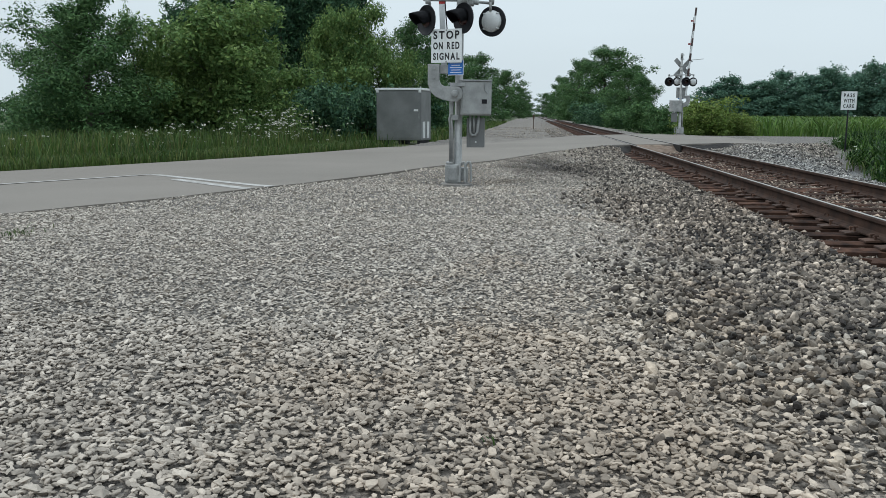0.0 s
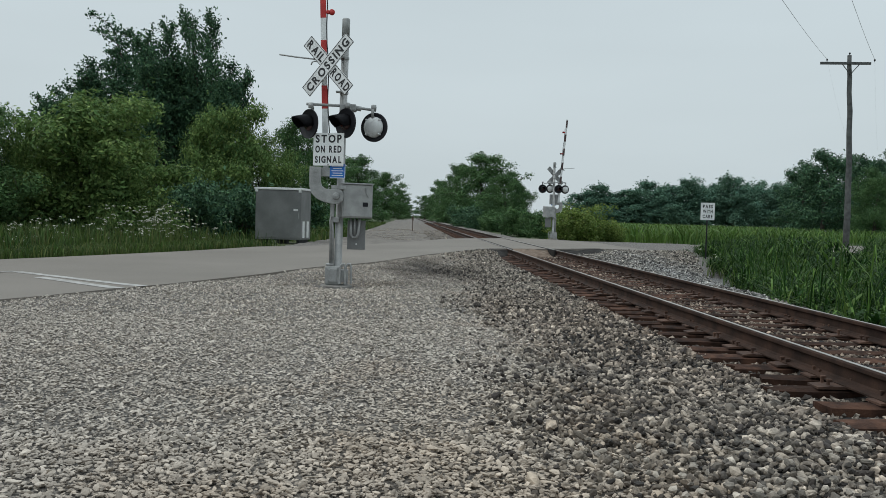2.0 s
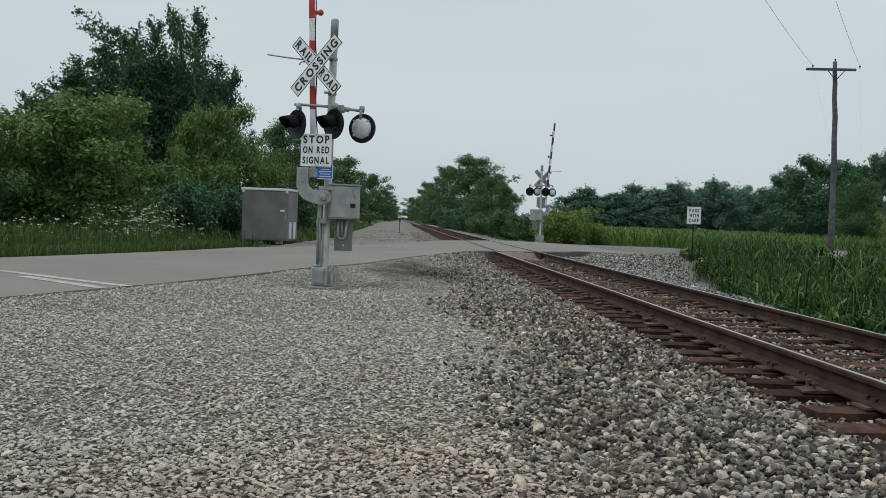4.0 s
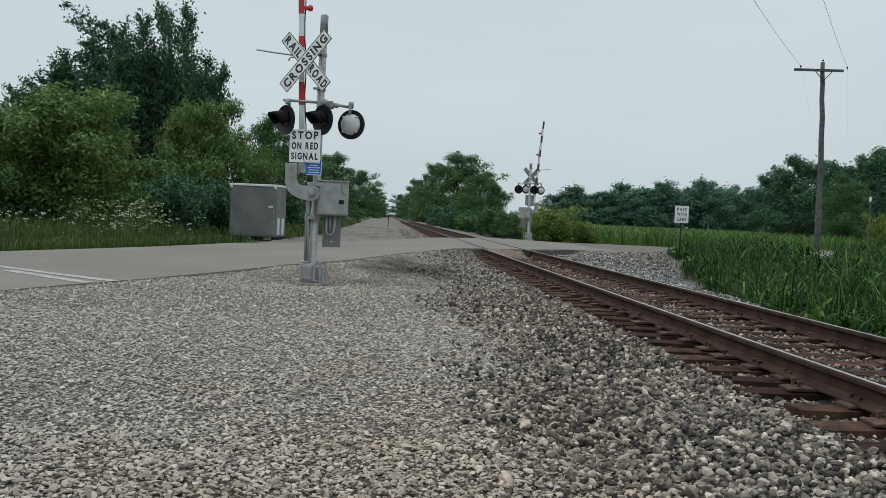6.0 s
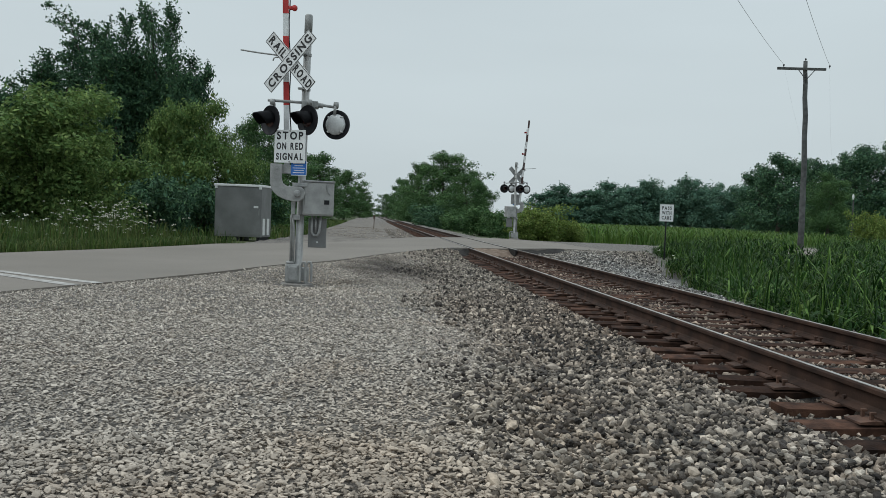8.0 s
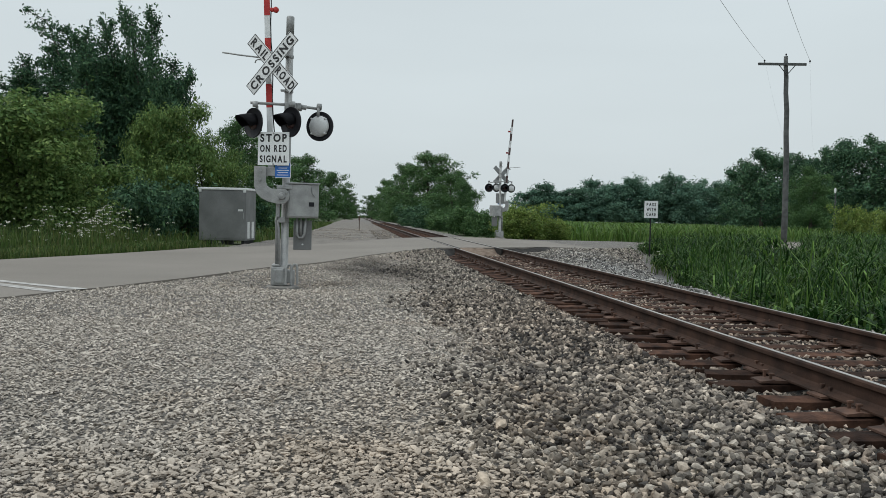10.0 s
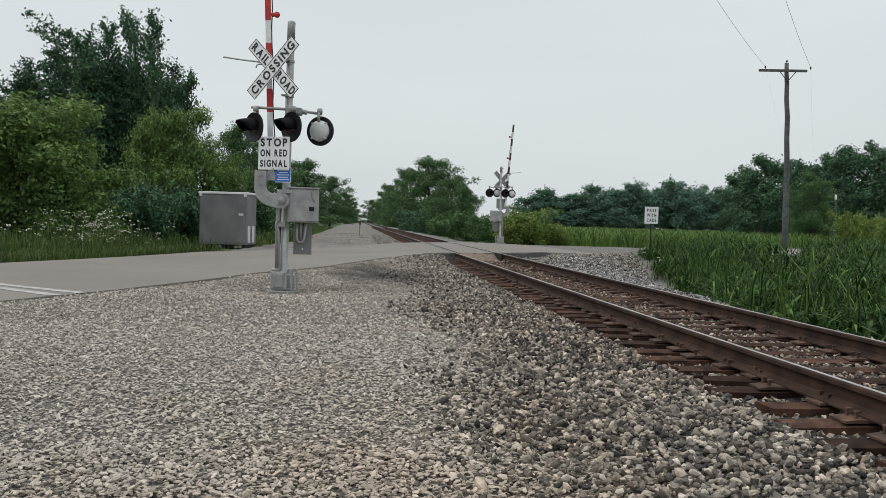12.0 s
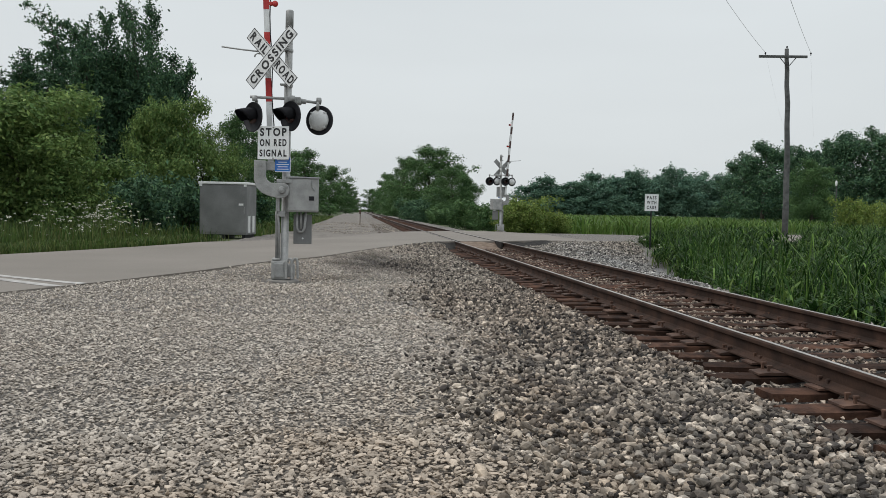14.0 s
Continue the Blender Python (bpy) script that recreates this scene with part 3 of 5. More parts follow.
def stones(name, xy, size, material, template, label, flat=0.62, lift=0.35, z_of=bed_z, layers=1.0, tip=0.42):
    """Broken stones of many shapes lying on the bed."""
    base, fc = template
    n, k = len(xy), len(base)
    s = size * np.exp(rng.normal(0, 0.24, n)) / 2
    v = base[None] * (1 + rng.uniform(-0.25, 0.17, (n, k, 1))) + rng.normal(0, 0.07, (n, k, 3))
    v = v * np.stack([np.ones(n) * rng.uniform(0.95, 1.5, n), rng.uniform(0.6, 0.95, n), flat * rng.uniform(0.7, 1.25, n)], -1)[:, None, :] * s[:, None, None]
    yaw, tx, ty = rng.uniform(0, 6.283, n), rng.normal(0, tip, n), rng.normal(0, tip, n)
    cx, sx, cy, sy, cz, sz = np.cos(tx), np.sin(tx), np.cos(ty), np.sin(ty), np.cos(yaw), np.sin(yaw)
    x, y0, z = v[..., 0].copy(), v[..., 1].copy(), v[..., 2].copy()
    y1, z1 = y0 * cx[:, None] - z * sx[:, None], y0 * sx[:, None] + z * cx[:, None]
    x2, z2 = x * cy[:, None] + z1 * sy[:, None], -x * sy[:, None] + z1 * cy[:, None]
    x3, y3 = x2 * cz[:, None] - y1 * sz[:, None], x2 * sz[:, None] + y1 * cz[:, None]
    zb = np.array([z_of(a, b) for a, b in xy]) + s * (lift + rng.uniform(0, layers - 1 + 0.01, n))
    v = np.stack([x3 + xy[:, :1], y3 + xy[:, 1:], z2 + zb[:, None]], -1).reshape(-1, 3)
    f = (fc[None] + (np.arange(n) * k)[:, None, None]).reshape(-1, 3)
    ob = raw(name, v, f, material)
    return tagged(ob, label, "gravel", kind="stuff")


def strewn(x0, x1, y0, y1, per_m2, keep):
    n = int((x1 - x0) * (y1 - y0) * per_m2)
    p = np.stack([rng.uniform(x0, x1, n), rng.uniform(y0, y1, n)], -1)
    return np.array([q for q in p if keep(q[0], q[1])])


near_x = np.array([p.x for p in near_s]), np.array([p.y for p in near_s])


def off_road(x, y):
    """On the yard's side of the road's near edge."""
    return x > np.interp(y, near_x[1], near_x[0]) + 0.05 if y < 28 else False


def shoulder(x, y):
    """How far the plan point is into the coarse ballast, 0 to 1."""
    edge_x = 0.75 + 0.25 * math.sin(y * 0.9) + 0.35 * noise.noise((x * 0.8, y * 0.5, 1.0)) + 0.02 * y
    return smooth(edge_x - 0.55, edge_x + 0.95, x)


def clear_of_signal(x, y):
    return math.hypot(x + 1.175, y - 14.6) > 0.36


TIE_Y = np.array(tie_rows)


def between_ties(x, y):
    """Off the ties; a few stones lie on them."""
    return np.abs(TIE_Y - y).min() > 0.135 or rng.random() < (0.25 if x < 2.75 else 0.05)


stones("fine_gravel", strewn(-5.2, 1.5, 2.2, 4.5, 2350, lambda x, y: x > -0.74 * y - 0.5 and rng.random() > shoulder(x, y) and off_road(x, y)), 0.0245, M_STONE, (ICO, ICO_F), "small pale crushed limestone chips", 0.40, 0.5, layers=2.0, tip=0.3)
stones("fine_gravel", strewn(-7.5, 1.6, 4.5, 9.6, 1800, lambda x, y: x > -0.74 * y - 0.5 and rng.random() > shoulder(x, y) and off_road(x, y)), 0.0245, M_STONE, (OCT, OCT_F), "small pale crushed limestone chips", 0.42, 0.5, layers=2.1, tip=0.3)
stones("fine_gravel", strewn(-6, 1.9, 9.6, 26.5, 620, lambda x, y: rng.random() > shoulder(x, y) and off_road(x, y) and clear_of_signal(x, y)), 0.029, M_STONE, (OCT, OCT_F), "small pale crushed limestone chips", 0.55, 0.5, layers=1.9)
stones("ballast_stones", strewn(0.2, 2.62, 2.0, 7.0, 1080, lambda x, y: rng.random() < shoulder(x, y)), 0.037, M_BALLAST, (ICO, ICO_F), "coarse grey and white broken track ballast", 0.74, 0.3, layers=2.0, tip=0.5)
stones("ballast_stones", strewn(0.4, 2.62, 7.0, 27.2, 600, lambda x, y: rng.random() < shoulder(x, y) and off_road(x, y)), 0.045, M_BALLAST, (OCT, OCT_F), "coarse grey and white broken track ballast", 0.78, 0.35, layers=2.0, tip=0.6)
stones("ballast_stones", strewn(2.55, 5.3, 2.0, 27.0, 640, between_ties), 0.038, M_BALLAST, (OCT, OCT_F), "rust-stained ballast between the ties", 0.75, 0.3, layers=1.8)
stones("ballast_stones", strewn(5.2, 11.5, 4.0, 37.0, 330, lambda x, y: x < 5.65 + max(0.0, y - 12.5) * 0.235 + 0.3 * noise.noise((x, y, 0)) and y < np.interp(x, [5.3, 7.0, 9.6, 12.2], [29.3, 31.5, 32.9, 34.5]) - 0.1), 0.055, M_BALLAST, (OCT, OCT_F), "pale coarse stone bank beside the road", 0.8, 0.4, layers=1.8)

stones("fine_gravel", strewn(-9.0, 1.6, -7.0, 6.5, 420, lambda x, y: (y < 2.3 or x < -0.74 * y - 0.4) and rng.random() > shoulder(x, y) and off_road(x, y)), 0.046, M_STONE, (OCT, OCT_F), "small pale crushed limestone chips", 0.4, 0.5, layers=1.6, tip=0.25)
stones("ballast_stones", strewn(0.3, 5.6, -7.0, 2.1, 800, lambda x, y: rng.random() < shoulder(x, y) and (x < 2.6 or between_ties(x, y))), 0.055, M_BALLAST, (OCT, OCT_F), "coarse grey and white broken track ballast", 0.72, 0.4, layers=1.6)
stones("lane_stones", strewn(-3.0, 2.9, 33, 75, 22, lambda x, y: x > np.interp(y, [31.8, 35.6, 39.4, 41.4], [-1.2, 0.7, 2.1, 3.4]) if y < 41.4 else True), 0.05, M_BALLAST, (OCT, OCT_F), "scattered grey stones on the lane", 0.6)

# the nearest coarse stones, one by one
stone_meshes = []
for k in range(8):
    me = bpy.data.meshes.new("stone")
    v = ICO * (1 + rng.uniform(-0.3, 0.2, (12, 1))) + rng.normal(0, 0.08, (12, 3))
    v = v * np.array([rng.uniform(1.0, 1.4), rng.uniform(0.7, 1.0), rng.uniform(0.55, 0.85)]) * 0.022
    me.from_pydata(v.tolist(), [], ICO_F.tolist())
    me.materials.append(M_BALLAST_ONE)
    stone_meshes.append(me)
spots = strewn(0.9, 2.5, 2.6, 4.6, 120, lambda x, y: shoulder(x, y) > 0.5)[:300]
for x, y in spots:
    q = rng.uniform(0.8, 1.25)
    share("stone", stone_meshes[int(rng.integers(8))], pose(x, y, bed_z(x, y) + 0.048, rng.uniform(-30, 30), rng.uniform(-30, 30), rng.uniform(0, 360)) @ Matrix.Scale(q, 4), yard)


# ---- crossing signals ----
def bolts(parent, points, r=0.014, h=0.02, material=None):
    """Six-sided bolt heads facing -y, one part each."""
    for p in points:
        bm = bmesh.new()
        lathe(bm, [(0, h), (r, h), (r, 0)], Matrix.Translation(p) @ pose(0, 0, 0, 90, 0, 0), 6)
        part("bolt", bm, material or M_GALV, parent)


def light_unit(parent, dx, dy, z, facing, arm_z, front, size):
    """One flashing-light unit hanging from the crossarm: background disc, hood, lens, housing and hanger."""
    m = Matrix.Translation((dx, dy, z)) @ pose(0, 0, 0, 0, 0, facing) @ pose(0, 0, 0, 90, 0, 0) @ Matrix.Scale(size, 4)
    bm = bmesh.new()
    lathe(bm, [(0.0, 0.0), (0.265, 0.0), (0.272, 0.012), (0.272, -0.02), (0.262, -0.022), (0.235, -0.012), (0.0, -0.012)], m, 40)
    unit = part("light_unit", bm, M_BLACK, parent, "black round background with a hooded lamp", True)
    bm = bmesh.new()
    segs, length = 24, 0.36
    rings = []
    for k in range(5):
        t = k / 4
        ring = []
        for i in range(segs + 1):
            a = radians(-28 + 236 * i / segs)
            reach = length * t * (0.40 + 0.60 * (math.sin(a) + 0.47) / 1.47)
            ring.append(bm.verts.new(m @ Vector((0.150 * math.cos(a) * (1 - 0.12 * t), 0.020 + 0.150 * math.sin(a) * (1 - 0.12 * t) - 0.05 * t * t, 0.004 + reach))))
        rings.append(ring)
    for a, b in zip(rings, rings[1:]):
        for i in range(segs):
            bm.faces.new((a[i], a[i + 1], b[i + 1], b[i]))
    bmesh.ops.solidify(bm, geom=bm.faces[:], thickness=0.006)
    part("hood", bm, M_BLACK, unit, "", True)
    bm = bmesh.new()
    lathe(bm, [(0.140, 0.006), (0.125, 0.022), (0.07, 0.036), (0, 0.040)], m @ Matrix.Translation((0, 0.015, 0)), 32)
    part("lens", bm, M_LENS, unit, "dark unlit red lens", True)
    bm = bmesh.new()
    lathe(bm, [(0.195, -0.024), (0.19, -0.06), (0.17, -0.085), (0.10, -0.115), (0.0, -0.12)], m, 36)
    for i in range(4):
        a = radians(45 + 90 * i)
        lathe(bm, [(0.018, -0.02), (0.018, -0.09), (0, -0.092)], m @ Matrix.Translation((0.19 * math.cos(a), 0.19 * math.sin(a), 0)), 8)
    part("housing", bm, M_SILVER if not front else M_BLACK, unit, "pale lamp housing back" if not front else "", True)
    bm = bmesh.new()
    back_y = Vector((math.sin(radians(facing)), -math.cos(radians(facing)), 0)) * -0.07
    tube(bm, [(dx + back_y.x, dy + back_y.y, z + 0.15), (dx + back_y.x, dy + back_y.y, z + 0.27), (dx + back_y.x * 0.5, dy + back_y.y * 0.5, arm_z)], 0.024, 10)
    lathe(bm, [(0, 0.05), (0.04, 0.045), (0.045, 0), (0.04, -0.045), (0, -0.05)], Matrix.Translation((dx + back_y.x * 0.5, dy + back_y.y * 0.5, arm_z)), 14)
    part("hanger", bm, M_GALV, unit, "", True)


def crossing_signal(m, label, units, signs, arm_lean, arm_top, mast_top, stripe, light_size):
    sig = thing("crossing_signal", m, label, "crossing signal", "railway crossing signals")
    bm = bmesh.new()
    lathe(bm, [(0, 0.015), (0.24, 0.015), (0.265, 0.0), (0.28, -0.2), (0, -0.2)], Matrix.Translation((-0.02, 0, 0)), 30)
    part("foundation", bm, M_CONCRETE, sig, "round concrete foundation")
    # cast split base
    bm = bmesh.new()
    box(bm, (-0.20, -0.14, 0.02), (0.05, 0.14, 0.33), 0.03)
    box(bm, (-0.16, -0.155, 0.06), (0.0, -0.13, 0.29), 0.012)
    box(bm, (-0.19, -0.13, 0.33), (-0.06, 0.13, 0.365), 0.012)
    box(bm, (0.0, -0.10, 0.06), (0.17, 0.12, 0.27), 0.02)
    for ly, lx in ((-0.17, 0.10), (-0.08, 0.19)):
        tube(bm, [(lx - 0.055, ly, 0.04), (lx - 0.05, ly, 0.32), (lx - 0.02, ly, 0.365), (lx + 0.015, ly, 0.365), (lx + 0.03, ly, 0.32), (lx + 0.035, ly, 0.04)], 0.019, 8)
    for bx in (-0.16, -0.02, 0.13):
        tube(bm, [(bx, -0.1, -0.05), (bx, -0.1, 0.05)], 0.026, 8)
        tube(bm, [(bx, 0.1, -0.05), (bx, 0.1, 0.05)], 0.026, 8)
    base = part("base_casting", bm, M_ALU, sig, "grey cast aluminium split base")
    bolts(base, ((-0.13, -0.155, 0.26), (-0.13, -0.155, 0.09), (-0.04, -0.155, 0.09), (-0.03, -0.155, 0.26), (-0.17, -0.14, 0.30), (0.02, -0.14, 0.30)))
    # mast with a collar and a dark capped top
    bm = bmesh.new()
    tube(bm, [(0, 0, 0.3), (0, 0, 0.34), (0.0, 0, 0.36), (0.037, 0, mast_top)], [0.085, 0.085, 0.064, 0.060], 20)
    part("mast", bm, M_ALU, sig, "", True)
    bm = bmesh.new()
    tube(bm, [(0.034, 0, mast_top - 0.27), (0.037, 0, mast_top + 0.01), (0.037, 0, mast_top + 0.03)], [0.0635, 0.0635, 0.05], 20)
    part("mast_cap", bm, M_GALV, sig, "darker capped mast top", True)
    for z in (3.16, 3.36, 3.72, 3.92):
        bm = bmesh.new()
        tube(bm, [(0.03, 0, z - 0.02), (0.03, 0, z + 0.02)], 0.072, 16)
        box(bm, (-0.09, -0.16, z - 0.012), (0.03, -0.05, z + 0.012))
        part("clamp", bm, M_GALV, sig)
    # conduits
    bm = bmesh.new()
    tube(bm, [(-0.12, -0.03, 0.33), (-0.12, -0.03, 0.95), (-0.13, -0.06, 1.06), (-0.11, -0.08, 1.16)], 0.026, 10)
    tube(bm, [(-0.08, -0.07, 0.33), (-0.085, -0.07, 0.9), (-0.10, -0.08, 1.08)], 0.018, 10)
    part("conduit", bm, M_GALV, sig, "", True)
    # crossarm with junction box
    bm = bmesh.new()
    tube(bm, [(-0.57, -0.06, 2.955), (-0.05, -0.05, 2.945), (0.09, -0.05, 2.94), (0.56, -0.03, 2.89)], 0.023, 12)
    cross = part("crossarm", bm, M_GALV, sig, "", True)
    bm = bmesh.new()
    box(bm, (-0.02, -0.15, 2.86), (0.24, 0.10, 2.97), 0.02)
    tube(bm, [(0.2, -0.05, 2.92), (0.32, -0.045, 2.905)], 0.04, 12)
    part("junction_box", bm, M_GALV, cross)
    for dx, dy, z, facing, front in units:
        light_unit(sig, dx, dy, z, facing, 2.93, front, light_size)
    # gate arm held upright, striped, with its small lamps
    lean = Matrix.Translation((-0.235, -0.04, 1.95)) @ pose(0, 0, 0, 0, arm_lean, 0)
    bm = bmesh.new()
    box(bm, (-0.045, -0.014, -0.05), (0.045, 0.014, arm_top - 1.95), 0.005, lean)
    arm = part("gate_arm", bm, M_ARMWHITE, sig, "raised gate arm with red and white stripes")
    z = 0.94
    while z < arm_top - 2.1:
        bm = bmesh.new()
        box(bm, (-0.047, -0.0165, z), (0.047, 0.0165, min(z + 0.375, arm_top - 1.96)), 0.003, lean)
        part("red_stripe", bm, stripe, arm, "red reflective stripe")
        z += 0.735
    for z in (2.5, 3.62, 4.75):
        if z < arm_top - 1.95:
            bm = bmesh.new()
            box(bm, (0.05, -0.035, z - 0.03), (0.10, 0.035, z + 0.03), 0.012, lean)
            lathe(bm, [(0.045, -0.03), (0.05, 0.0), (0.045, 0.03), (0, 0.032)], lean @ Matrix.Translation((0.14, 0, z)) @ pose(0, 0, 0, 90, 0, 0), 16)
            part("arm_lamp", bm, M_ARMRED, arm, "small red arm lamp", True)
    bm = bmesh.new()
    cable = [lean @ Vector((0.06 + 0.012 * math.sin(k * 1.7), 0.0, 0.2 + k * 0.3)) for k in range(int((arm_top - 2.3) / 0.3))]
    tube(bm, cable, 0.010, 6)
    part("arm_cable", bm, M_BLACK, arm, "", True)
    bm = bmesh.new()
    tube(bm, [(-1.02, -0.1, 3.73), (-0.75, -0.1, 3.70), (-0.4, -0.08, 3.675), (-0.26, -0.05, 3.67)], 0.013, 8)
    tube(bm, [(-0.5, -0.12, 3.58), (-0.49, -0.12, 3.62), (-0.46, -0.11, 3.64), (-0.28, -0.06, 3.64)], 0.012, 8)
    part("side_rod", bm, M_GALV, sig, "thin grey rod standing out sideways", True)
    # bent gate bracket
    bm = bmesh.new()
    outline = [(-0.47, 1.93), (-0.285, 1.93), (-0.285, 1.68), (-0.26, 1.615), (-0.2, 1.58), (0.02, 1.575), (0.07, 1.54), (0.09, 1.47), (0.07, 1.39), (0.01, 1.345), (-0.08, 1.335), (-0.24, 1.37), (-0.35, 1.42), (-0.43, 1.5), (-0.47, 1.62)]
    prism(bm, outline, -0.29, -0.235)
    bmesh.ops.bevel(bm, geom=bm.edges[:], offset=0.006, segments=1, affect="EDGES")
    bracket = part("gate_bracket", bm, M_ALU, sig, "bent flat aluminium gate bracket")
    bolts(bracket, ((0.03, -0.29, 1.40), (-0.09, -0.29, 1.40), (-0.37, -0.29, 1.86), (-0.37, -0.29, 1.72), (0.04, -0.29, 1.53)), 0.02)
    bm = bmesh.new()
    lathe(bm, [(0, 0.06), (0.05, 0.05), (0.06, 0)], Matrix.Translation((-0.03, -0.29, 1.465)) @ pose(0, 0, 0, 90, 0, 0), 16)
    part("pivot", bm, M_GALV, bracket)
    bm = bmesh.new()
    box(bm, (-0.33, -0.235, 1.78), (0.0, -0.2, 1.92), 0.01)
    box(bm, (-0.12, -0.235, 1.58), (0.12, 0.1, 1.64), 0.01)
    part("arm_mount", bm, M_GALV, sig)
    # gate mechanism case
    mc = Matrix.Translation((0.14, 0.02, 0)) @ pose(0, 0, 0, 0, 0, 16)
    bm = bmesh.new()
    box(bm, (-0.14, -0.2, 1.12), (0.37, 0.2, 1.68), 0.025, mc)
    case = part("mechanism_case", bm, M_ALU, sig, "grey aluminium gate mechanism case")
    bm = bmesh.new()
    box(bm, (-0.12, -0.214, 1.145), (0.355, -0.198, 1.655), 0.008, mc)
    door = part("case_door", bm, M_ALU, case)
    bm = bmesh.new()
    box(bm, (0.2, -0.222, 1.31), (0.285, -0.212, 1.38), 0.002, mc)
    part("plate", bm, M_BLACK, door, "small black maker plate")
    bm = bmesh.new()
    tube(bm, [mc @ Vector(p) for p in ((0.24, -0.225, 1.62), (0.25, -0.235, 1.52), (0.29, -0.235, 1.47))], 0.011, 8)
    box(bm, (-0.14, -0.23, 1.665), (0.37, 0.0, 1.69), 0.008, mc)
    part("handle", bm, M_GALV, door)
    bm = bmesh.new()
    box(bm, (-0.1, -0.15, 1.04), (0.02, 0.1, 1.13), 0.015)
    box(bm, (-0.13, -0.19, 1.13), (-0.07, -0.06, 1.5), 0.01)
    part("case_bracket", bm, M_GALV, case)
    # counterweight hanging behind the mast
    bm = bmesh.new()
    box(bm, (0.145, 0.0, 0.60), (0.44, 0.05, 1.08), 0.008, pose(0, 0, 0, 0, 0, 8))
    weight = part("counterweight", bm, M_CAB, sig, "grey counterweight plate")
    bm = bmesh.new()
    tube(bm, [(0.2, -0.02, 1.12), (0.2, -0.02, 0.86), (0.23, -0.02, 0.80), (0.29, -0.02, 0.80), (0.32, -0.02, 0.86), (0.34, -0.02, 1.12)], 0.022, 10)
    tube(bm, [(0.26, -0.03, 1.12), (0.265, -0.03, 0.84)], 0.016, 8)
    part("weight_link", bm, M_ALU, weight, "", True)
    bolts(weight, ((0.29, 0.038, 0.69),), 0.016, 0.012, M_SILVER)
    # crossbuck
    front_turn, bx, by, bz = signs["crossbuck"]
    mb = Matrix.Translation((bx, by, bz)) @ pose(0, 0, 0, 0, 0, front_turn)
    for k, (ang, words) in enumerate(((45, (("RAIL", -0.34, 0.40), ("ROAD", 0.345, 0.43))), (-45, (("CROSSING", 0.0, 1.06),)))):
        mk = mb @ Matrix.Translation((0, -0.012 * k, 0)) @ pose(0, 0, 0, 0, ang, 0)
        bm = bmesh.new()
        box(bm, (-0.58, -0.004, -0.11), (0.58, 0.004, 0.112), 0.002, mk)
        blade = part("crossbuck_blade", bm, M_WHITE, sig, "white crossbuck blade with a black border")
        bm = bmesh.new()
        for a, b, c, d in ((-0.584, 0.584, 0.097, 0.106), (-0.584, 0.584, -0.106, -0.097), (-0.584, -0.575, -0.106, 0.106), (0.575, 0.584, -0.106, 0.106)):
            box(bm, (a, -0.0062, c), (b, -0.0042, d), 0, mk)
        part("border", bm, M_LETTER, blade)
        for word, off, wide in words:
            lettering("lettering", word, 0.138, wide, mk @ Matrix.Translation((off, -0.0055, 0)), blade)
        bm = bmesh.new()
        box(bm, (-0.585, 0.0045, -0.108), (0.585, 0.0065, 0.108), 0, mk)
        part("sign_back", bm, M_SIGNBACK, blade)
    # stop sign and blue notice
    if "stop" in signs:
        turn, sx, sy, sz = signs["stop"]
        ms = Matrix.Translation((sx + 0.014, sy, sz - 0.030)) @ pose(0, 0, 0, 0, 0, turn)
        bm = bmesh.new()
        box(bm, (-0.268, -0.004, -0.262), (0.268, 0.004, 0.262), 0.002, ms)
        plate = part("stop_sign", bm, M_WHITE, sig, "white sign plate with black words")
        bm = bmesh.new()
        box(bm, (-0.263, 0.0045, -0.257), (0.263, 0.0065, 0.257), 0, ms)
        part("sign_back", bm, M_SIGNBACK, plate)
        for word, dz, wide in (("STOP", 0.170, 0.455), ("ON RED", 0.003, 0.46), ("SIGNAL", -0.163, 0.465)):
            lettering("lettering", word, 0.112 if word != "STOP" else 0.128, wide, ms @ Matrix.Translation((0, -0.0055, dz)), plate)
        bolts(plate, [ms @ Vector((0.0, -0.004, bz2)) for bz2 in (0.245, -0.245)], 0.014, 0.012)
        mn = Matrix.Translation((-0.02, -0.28, 1.87)) @ pose(0, 0, 0, 0, 0, turn)
        bm = bmesh.new()
        box(bm, (-0.135, -0.004, -0.115), (0.135, 0.004, 0.115), 0.002, mn)
        note = part("blue_notice", bm, M_BLUE, sig, "small blue notice with white lines of print")
        for i, w in enumerate((0.2, 0.15, 0.21, 0.17, 0.2)):
            bm = bmesh.new()
            box(bm, (-w / 2, -0.006, 0.072 - i * 0.037), (w / 2, -0.0045, 0.083 - i * 0.037), 0, mn)
            part("print_line", bm, M_WHITE, note)
        bm = bmesh.new()
        box(bm, (-0.135, -0.0055, -0.115), (0.135, -0.0045, -0.106), 0, mn)
        box(bm, (0.126, -0.0055, -0.115), (0.135, -0.0045, 0.115), 0, mn)
        part("border", bm, M_WHITE, note)
    return sig


